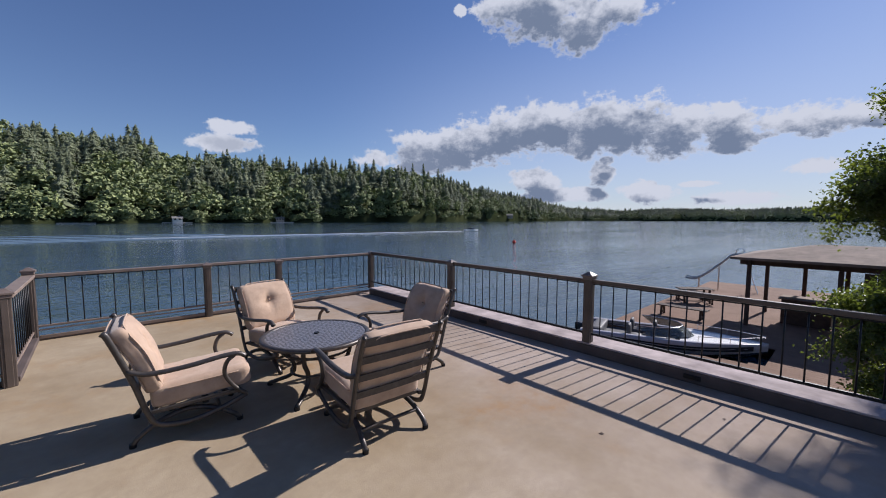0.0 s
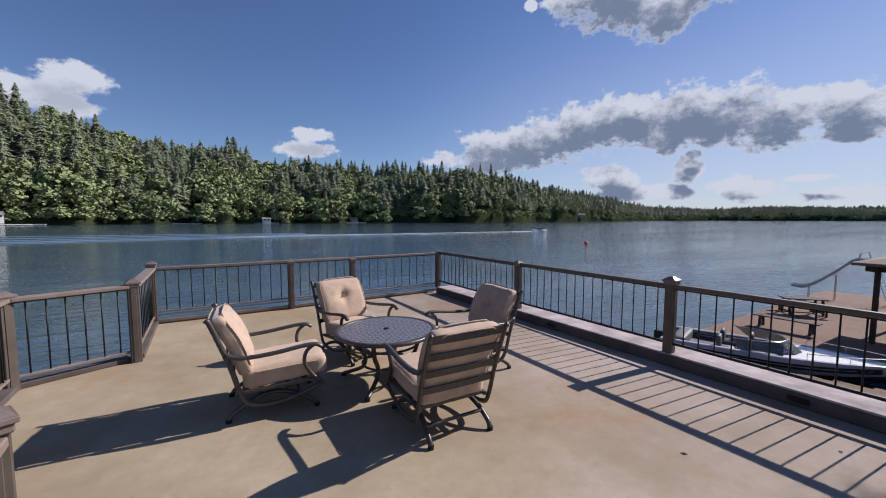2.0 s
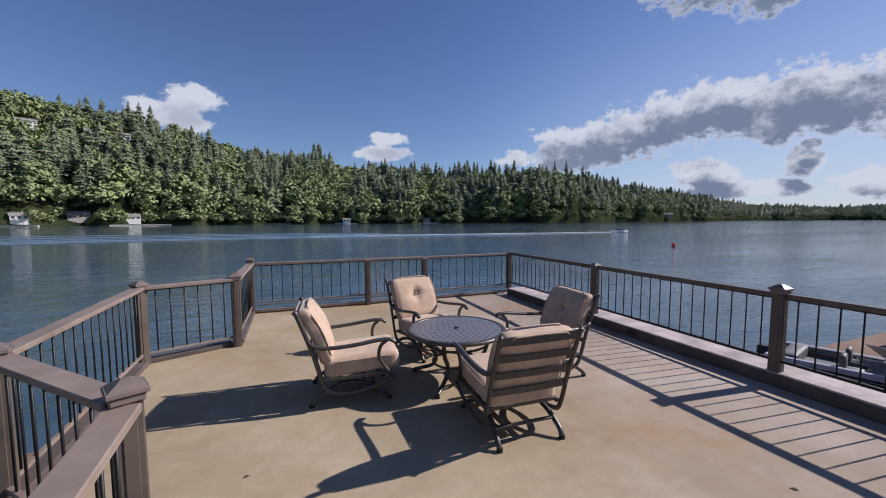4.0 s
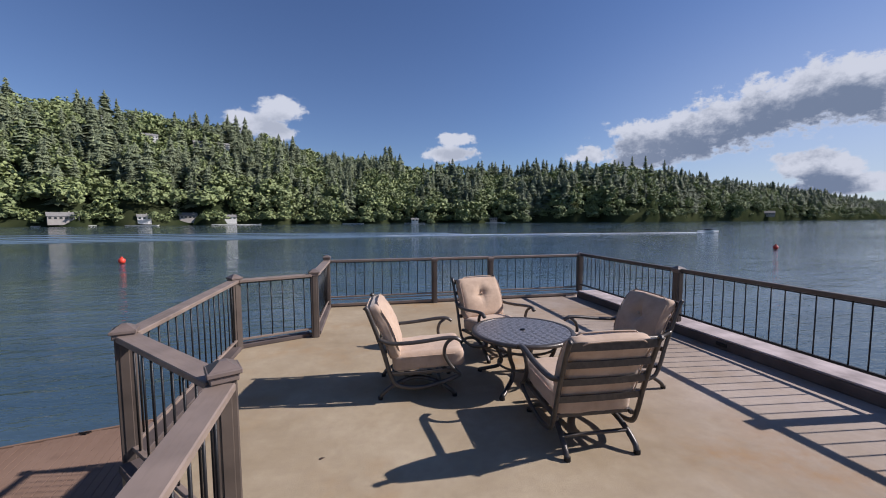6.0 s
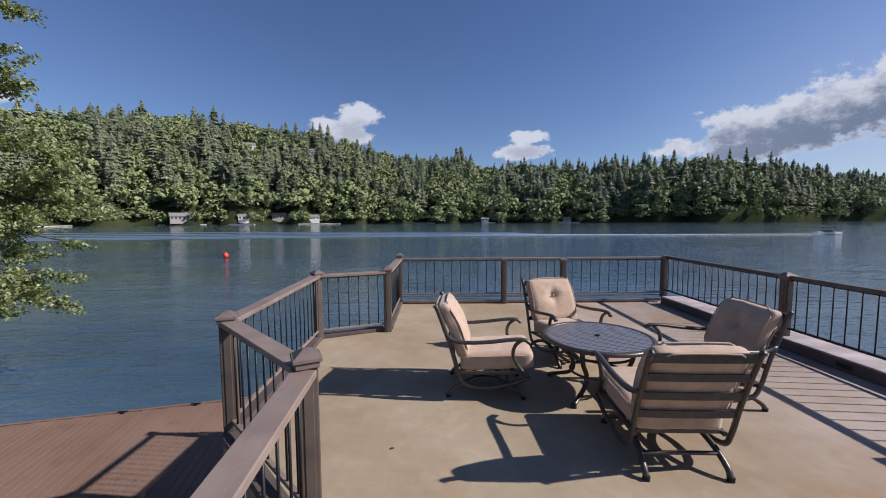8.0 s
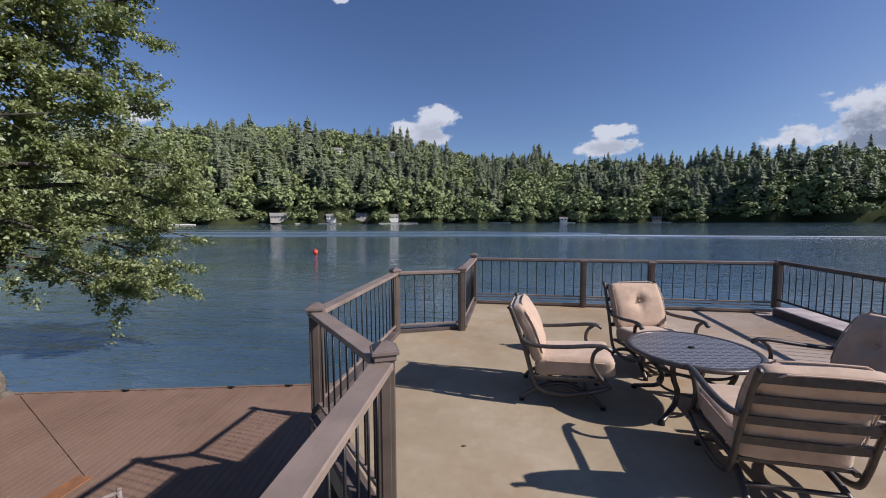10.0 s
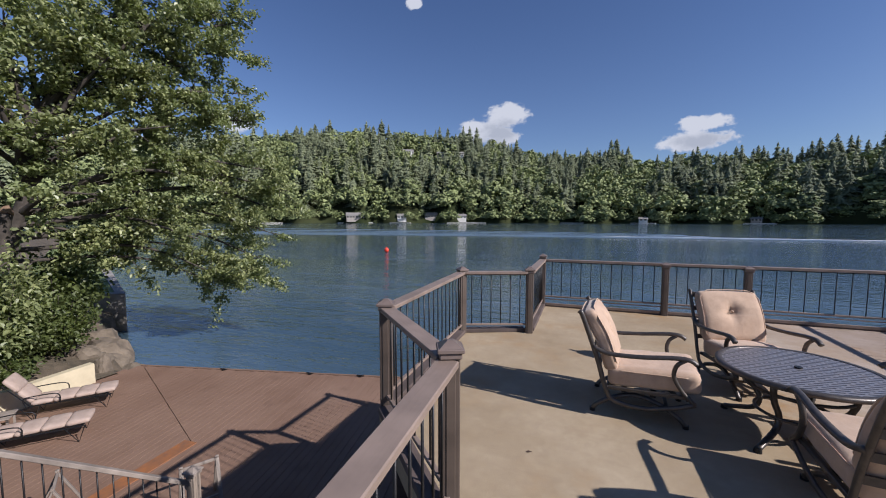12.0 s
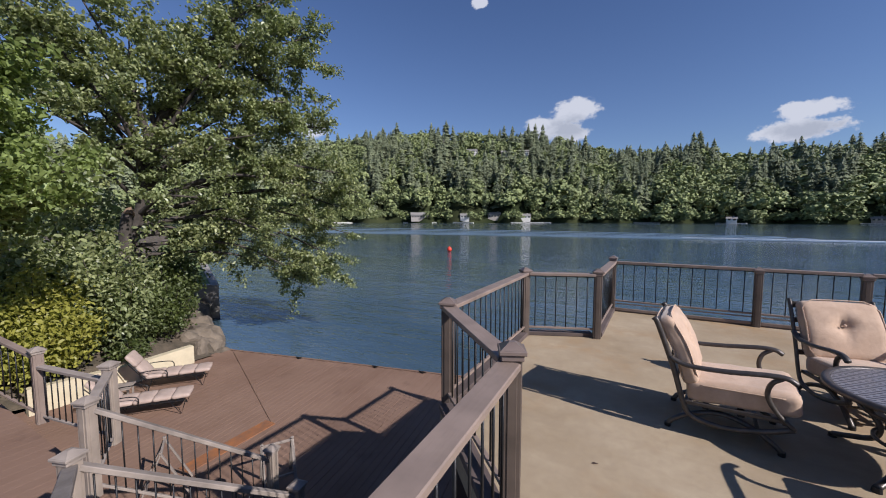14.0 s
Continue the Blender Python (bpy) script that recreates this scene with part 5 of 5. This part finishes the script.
def wake(name, rows, material, label, lift):
    """A low ribbon on the water: rows of (x, y, half width)."""
    bm = bmesh.new()
    prev = None
    pts = [Vector((x, y, w)) for x, y, w in rows]
    line = smooth_line(pts, 10)
    for i, p in enumerate(line):
        d = line[min(i + 1, len(line) - 1)] - line[max(0, i - 1)]
        n = Vector((-d.y, d.x, 0)).normalized()
        j = 1 + 0.25 * noise.noise(Vector((i * 0.7, 0, 0)))
        a = bm.verts.new((p.x + n.x * p.z * j, p.y + n.y * p.z * j, WATER + lift))
        b = bm.verts.new((p.x, p.y, WATER + lift + 0.05))
        c = bm.verts.new((p.x - n.x * p.z * j, p.y - n.y * p.z * j, WATER + lift))
        if prev:
            bm.faces.new((prev[0], a, b, prev[1]))
            bm.faces.new((prev[1], b, c, prev[2]))
        prev = (a, b, c)
    return tagged(part(name, bm, material, smooth=True), label, "wake", kind="stuff")


# sky reflected in the wake is painted as a pale blue base
m = Mat("sky_paled_wake_water", (0.13, 0.2, 0.28), 0.35).world()
m.b.inputs["IOR"].default_value = 1.33
m.bump(m.noise((0.25, 0.8, 1), 3), 0.5, 0.2)
SLICK = m.m
for k, (dy, wd) in enumerate(((0, 2.2), (9, 1.6), (-7, 1.3), (20, 2.0), (34, 1.5))):
    reach = 108 - 26 * (k > 0) - 14 * k
    wake("boat_wake", [(-170, 92 + dy * 1.6, wd * 2.2), (-95, 103 + dy * 1.3, wd * 2), (-30, 111 + dy, wd * 1.5), (25, 112 + dy * 0.6, wd), (reach * 0.75, 110 + dy * 0.3, wd * 0.7), (reach, 107 + dy * 0.1, 0.3)], SLICK, "wake trailing across the lake, its colour paled for reflected sky", 0.01 + 0.004 * k)
wake("wake_foam", [(5, 112, 0.15), (50, 111.3, 0.5), (80, 109.5, 0.8), (100, 108, 1.3), (110, 106.5, 1.8)], FOAM, "white foam behind the speedboat", 0.08)


# ---- houses across the lake ----
def house(p, rz, w, d, h, siding, label, storeys=2):
    ob = thing("house", pose(p[0], p[1], p[2], 0, 0, rz), label, "house", "far houses")
    bm = bmesh.new()
    box(bm, (0, 0, h / 2 - 2), (w, d, h + 4))
    part("wall", bm, siding, ob)
    bm = bmesh.new()
    o = 0.6
    vs = [bm.verts.new(v) for v in ((-w / 2 - o, -d / 2 - o, h), (w / 2 + o, -d / 2 - o, h), (w / 2 + o, d / 2 + o, h), (-w / 2 - o, d / 2 + o, h), (-w / 2 - o, 0, h + d * 0.32), (w / 2 + o, 0, h + d * 0.32))]
    for f in ((0, 1, 5, 4), (2, 3, 4, 5), (0, 4, 3), (1, 2, 5), (0, 3, 2, 1)):
        bm.faces.new([vs[i] for i in f])
    part("roof", bm, SHINGLE, ob)
    n = max(2, int(w / 3))
    for s in range(storeys):
        for k in range(n):
            bm = bmesh.new()
            box(bm, (-w / 2 + (k + 0.5) * w / n, -d / 2 - 0.03, 1.6 + s * 2.9), (w / n * 0.55, 0.12, 1.5))
            part("window", bm, PANE, ob)
    bm = bmesh.new()
    box(bm, (w * 0.2, d * 0.1, h + d * 0.3), (1.0, 1.0, 2.0))
    part("chimney", bm, TAUPE, ob)


SIDING = {"TAUPE": TAUPE, "HOUSE": HOUSE}
for az, v, w, d, h, mat, lab in HOUSES:
    p = hill(az, v)
    house((p.x, p.y, max(p.z, WATER + 0.8)), az + 4, w, d, h * 0.8, SIDING[mat], lab, 1 if h < 6 else 2)
for k, (a0, a1) in enumerate(((35.5, 30.5), (28, 25), (19.5, 13.8), (3, 0), (-6, -9), (-18, -21), (46, 43))):
    p, q = hill(a0, 0) * 0.985, hill(a1, 0) * 0.985
    ob = thing("shore_dock", None, "pale dock along the far shore", "dock", "far docks")
    bm = bmesh.new()
    beam(bm, (p.x, p.y, WATER + 0.55), (q.x, q.y, WATER + 0.55), 3.0, 0.5)
    part("decking", bm, HOUSE, ob)
    for t in (0.1, 0.5, 0.9):
        bm = bmesh.new()
        c = p.lerp(q, t)
        tube(bm, [(c.x, c.y, WATER - 1), (c.x, c.y, WATER + 1.6)], 0.2, 6)
        part("pile", bm, DARKWOOD, ob)
# ---- near trees and shrubs ----
def leaf_mesh(name, centres, sizes, rng, material, droop=0.25):
    """Folded pointed leaves at the given places."""
    n = len(centres)
    nor = rng.normal(0, 1, (n, 3))
    nor[:, 2] = np.abs(nor[:, 2]) + 0.5
    nor /= np.linalg.norm(nor, axis=1)[:, None]
    ref = rng.normal(0, 1, (n, 3))
    s = np.cross(nor, ref)
    s /= np.linalg.norm(s, axis=1)[:, None]
    t = np.cross(nor, s)
    q = sizes[:, None]
    base, tip = centres - t * q * 0.5, centres + t * q * 0.55 - np.array((0, 0, 1)) * q * droop
    down = np.array((0, 0, 1)) * q * droop
    side = [centres + s * q * w * k + nor * q * 0.13 + t * q * a - down * max(0, a) for k in (1, -1) for w, a in ((0.3, -0.2), (0.37, 0.22))]
    V = np.stack([base, side[0], side[1], tip, side[3], side[2]], 1).reshape(-1, 3)
    i = np.arange(n)[:, None] * 6
    F = np.concatenate([i + np.array([[0, 1, 2]]), i + np.array([[0, 2, 3]]), i + np.array([[0, 3, 4]]), i + np.array([[0, 4, 5]])])
    me = bpy.data.meshes.new(name)
    me.from_pydata(V.tolist(), [], F.tolist())
    me.materials.append(material)
    return me


def grow(name, base, trunk, limbs, leaf, rng, material, twigs, per_twig, spread, label, bark=None, twig_len=1.2, thick=0.22, category="tree"):
    """A tree: trunk line, limbs given by their ends, twigs along each limb and leaves round the twigs' outer halves."""
    ob = thing(name, pose(*base), label, category)
    bark = bark or BARK
    tl = smooth_line(trunk, 5)
    bm = bmesh.new()
    tube(bm, tl, thick, 10, taper=lambda t: 1.25 - 0.75 * t + 0.4 * max(0, 0.12 - t) * 8)
    part("trunk", bm, bark, ob, smooth=True)
    spots = []
    lb = bmesh.new()
    tw = bmesh.new()
    for start, end, size in limbs:
        a, b = tl[min(len(tl) - 1, int(start * (len(tl) - 1)))], Vector(end)
        mid = a.lerp(b, 0.5) + Vector((rng.normal(0, 0.25), rng.normal(0, 0.25), 0.12 * (b - a).length))
        line = smooth_line([a, mid, b], 7)
        tube(lb, line, thick * size, 7, taper=lambda t: 1.0 - 0.85 * t)
        for _ in range(int(twigs * max(0.5, (b - a).length / 4))):
            k = rng.uniform(0.15, 1.0) ** 0.8
            p = line[min(len(line) - 1, int(k * (len(line) - 1)))]
            d = Vector(rng.normal(0, 1, 3))
            d.z = d.z * 0.6 + 0.1
            d = (d.normalized() + (b - a).normalized() * 0.5).normalized()
            e = p + d * twig_len * rng.uniform(0.5, 1.2)
            tube(tw, [p, p.lerp(e, 0.5) + Vector((0, 0, 0.06)), e], 0.014, 4, taper=lambda t: 1 - 0.7 * t)
            m = int(per_twig * rng.uniform(0.6, 1.4))
            c = np.array(p)[None] + np.array(e - p)[None] * rng.uniform(0.35, 1.15, (m, 1)) + rng.normal(0, 1, (m, 3)) * np.array((spread, spread, spread * 0.6))
            spots.append(c)
    part("limb", lb, bark, ob, smooth=True)
    part("twig", tw, bark, ob)
    c = np.concatenate(spots)
    me = leaf_mesh("crown", c, leaf * rng.uniform(0.7, 1.25, len(c)), rng, material)
    cr = new("crown", me)
    cr.parent = ob
    print(name, len(c), "leaves")
    return ob


rng = np.random.default_rng(11)
# oak on the bank: limbs reach out over the water
oak_limbs = []
for ax, ay, az_, s in (
    (2.8, 6.0, 2.2, 0.5), (3.4, 6.4, 4.2, 0.5), (3.6, 5.6, 5.8, 0.5), (3.2, 5.2, 7.6, 0.5), (2.4, 4.2, 9.4, 0.5), (2.6, 3.6, 3.2, 0.5),
    (3.0, 4.2, 5.2, 0.5), (3.0, 2.6, 6.8, 0.5), (2.4, 1.6, 8.6, 0.5), (2.0, 0.6, 6.2, 0.45), (2.2, 1.2, 4.6, 0.45), (1.6, -0.8, 7.6, 0.45),
    (1.0, 2.4, 10.4, 0.5), (0.6, 0.4, 9.6, 0.5), (-0.4, 3.4, 8.4, 0.45), (0.8, 4.8, 7.2, 0.45), (1.4, -1.6, 5.6, 0.4), (2.6, 4.6, 1.6, 0.35),
    (1.2, 1.8, 3.0, 0.35), (2.2, 5.2, 0.9, 0.3), (0.4, -1.8, 8.8, 0.4), (1.2, -2.6, 7.0, 0.4), (-1.0, 1.2, 11.0, 0.4), (-0.4, -1.5, 9.6, 0.4), (-0.6, -2.3, 9.0, 0.4), (0.2, -0.6, 10.8, 0.4), (-0.2, -2.6, 10.6, 0.4), (-0.6, -3.0, 8.0, 0.4), (0.8, -2.0, 9.8, 0.4), (2.8, 3.0, 10.6, 0.4), (3.7, 6.0, 3.2, 0.4), (3.9, 6.4, 5.0, 0.4), (3.0, 6.2, 1.3, 0.3), (3.4, 4.8, 11.0, 0.4), (3.3, 5.2, 10.2, 0.4), (3.2, 5.1, 8.6, 0.4), (2.9, 4.8, 11.4, 0.4), (2.6, 4.4, 12.6, 0.4), (3.4, 5.3, 7.6, 0.4), (2.2, 3.9, 13.2, 0.4),
):
    oak_limbs.append((min(1.0, 0.45 + az_ * 0.05), (ax * 1.12, ay * 1.12, az_), s))
grow("oak_tree", (-15.6, 5.6, -2.2), [(0, 0, 0), (0.3, 0.1, 1.5), (0.2, 0.3, 3.0), (0.5, 0.7, 4.8), (0.7, 1.0, 7.0)], oak_limbs, 0.115, rng, OAK, 14, 125, 0.13,
     "large green oak leaning out over the water", thick=0.21, twig_len=1.3)
stub = thing("tree_stub", pose(-14.1, 5.15, -2.0), "sawn-off reddish tree stub on the bank", "stump")
bm = bmesh.new()
tube(bm, smooth_line([(0, 0, 0), (0.05, 0.05, 1.5), (-0.1, 0.15, 2.5), (-0.05, 0.2, 3.4), (0.05, 0.25, 3.85)], 4), 0.18, 9, taper=lambda t: 1.1 - 0.25 * t)
part("trunk", bm, BARK, stub, smooth=True)
bm = bmesh.new()
bmesh.ops.create_icosphere(bm, subdivisions=2, radius=0.15, matrix=pose(0.07, 0.26, 3.86))
for v in bm.verts:
    v.co += v.co.normalized() * noise.noise(v.co * 6) * 0.16
part("burl", bm, DEADWOOD, stub, smooth=True)

# maple nearer the stairs
maple_limbs = [(0.5 + 0.04 * k, (x, y, z), 0.4) for k, (x, y, z) in enumerate(((1.8, 2.4, 4.0), (2.4, 1.8, 4.3), (1.9, 2.9, 4.6), (2.2, 1.0, 5.0), (1.2, 2.2, 5.6), (0.8, 1.0, 6.6), (1.6, 0.4, 4.3), (0.6, 2.8, 4.5), (1.6, 2.2, 6.2), (1.9, 1.8, 5.4)))]
grow("maple_tree", (-11.9, 0.2, -1.9), [(0, 0, 0), (0.2, 0.2, 1.6), (0.3, 0.3, 3.2), (0.4, 0.5, 5.2)], maple_limbs, 0.115, rng, MAPLE, 20, 170, 0.17,
     "bright green maple beside the stairs", thick=0.16, twig_len=0.9)

# tree beyond the deck railing
limbs = []
for k in range(46):
    a, z = rng.uniform(0, 6.28), rng.uniform(0.6, 9.4)
    r = 2.45 * (1 - ((z - 3.2) / 6.8) ** 2) ** 0.5 * rng.uniform(0.75, 1.05)
    limbs.append((min(1.0, 0.05 + z * 0.09), (r * math.cos(a), r * math.sin(a) * 0.85, z + 0.3), 0.35))
for x, y, z in ((-2.2, 2.3, 5.0), (-1.6, 2.5, 4.8), (-2.0, 2.4, 2.3), (-1.4, 2.3, 1.8), (-2.6, 1.6, 1.5), (-2.2, 1.2, 3.6), (-2.8, 0.6, 2.2), (-2.2, 1.3, 2.8), (-1.8, 1.6, 3.1), (-1.6, 1.6, 4.0), (-1.0, 2.0, 5.4), (-1.4, 2.0, 5.0), (-1.9, 1.6, 0.9), (-1.0, 1.8, 6.4)):
    limbs.append((0.4, (x, y, z), 0.35))
grow("bay_tree", (12.1, -2.3, LOWER), [(0, 0, 0), (0.1, 0, 2.5), (-0.1, 0.1, 5.0), (0, 0, 8.8)], limbs, 0.062, rng, BAY, 38, 230, 0.13,
     "dense dark-leaved tree standing beyond the railing", thick=0.2, twig_len=0.7)


def shrub(x, y, z, r, h, n, leaf, material, label):
    """A many-stemmed bush."""
    ob = thing("shrub", pose(x, y, z), label, "shrub", "bank shrubs")
    bm = bmesh.new()
    spots = []
    for k in range(16):
        a = 2.4 * k
        q = r * math.sqrt((k + 0.5) / 16)
        top = Vector((q * math.cos(a), q * math.sin(a), h * (1 - 0.45 * (q / r) ** 2) * rng.uniform(0.75, 1.1)))
        tube(bm, smooth_line([(top.x * 0.2, top.y * 0.2, -0.1), (top.x * 0.6, top.y * 0.6, top.z * 0.55), top], 3), 0.018, 5, taper=lambda t: 1 - 0.6 * t)
        m = n // 16
        k2 = rng.uniform(0.25, 1.05, (m, 1))
        spots.append(np.array(top)[None] * np.concatenate([k2 ** 0.5, k2 ** 0.5, k2], 1) + rng.normal(0, 1, (m, 3)) * np.array((0.2, 0.2, 0.13)) * min(1, r))
    part("stem", bm, BARK, ob)
    c = np.concatenate(spots)
    me = leaf_mesh("leaves", c, leaf * rng.uniform(0.7, 1.3, len(c)), rng, material)
    cr = new("leaves", me)
    cr.parent = ob


YEL = "yellow-green leafy shrub on the bank"
GRN = "dark green leafy shrub on the bank"
for x, y, r, h, n, leaf, mat, lab in (
    (-12.75, 2.9, 1.15, 2.5, 7800, 0.1, GOLD, YEL), (-12.6, 0.9, 1.0, 2.2, 4400, 0.1, GOLD, YEL), (-13.6, 3.9, 0.9, 1.6, 3600, 0.09, SHRUB, GRN),
    (-13.8, 5.2, 1.0, 1.5, 3800, 0.09, SHRUB, GRN), (-14.2, 6.3, 0.9, 1.9, 3600, 0.09, SHRUB, "olive-green leafy shrub near the boulders"), (-15.4, 6.9, 1.1, 2.2, 2600, 0.13, SHRUB, GRN),
    (-13.3, 4.7, 0.95, 3.3, 3600, 0.12, OAK, GRN), (-15.0, 4.4, 1.3, 2.8, 3200, 0.14, OAK, GRN), (-15.4, 2.9, 1.6, 3.2, 3600, 0.15, OAK, GRN), (-16.8, 7.6, 1.2, 2.2, 2400, 0.14, SHRUB, GRN), (-12.9, 4.8, 0.5, 0.7, 900, 0.1, SHRUB, GRN),
    (-17.6, 5.2, 1.8, 3.6, 3200, 0.17, OAK, GRN), (-13.0, -0.6, 1.4, 2.6, 2600, 0.16, OAK, GRN),
):
    shrub(x, y, max(LOWER, bank_z(x, y)), r, h, n, leaf, mat, lab)
for x, y, r, h, n in ((10.2, -0.9, 0.9, 1.9, 2400), (10.6, -2.2, 1.0, 1.9, 2200), (9.6, -1.6, 0.7, 1.5, 1500)):
    shrub(x, y, LOWER, r, h, n, 0.14, MAPLE, "leafy green shrub beside the dock")

# ---- the lower level, scaled about the camera's eye: deeper, but unchanged in view ----
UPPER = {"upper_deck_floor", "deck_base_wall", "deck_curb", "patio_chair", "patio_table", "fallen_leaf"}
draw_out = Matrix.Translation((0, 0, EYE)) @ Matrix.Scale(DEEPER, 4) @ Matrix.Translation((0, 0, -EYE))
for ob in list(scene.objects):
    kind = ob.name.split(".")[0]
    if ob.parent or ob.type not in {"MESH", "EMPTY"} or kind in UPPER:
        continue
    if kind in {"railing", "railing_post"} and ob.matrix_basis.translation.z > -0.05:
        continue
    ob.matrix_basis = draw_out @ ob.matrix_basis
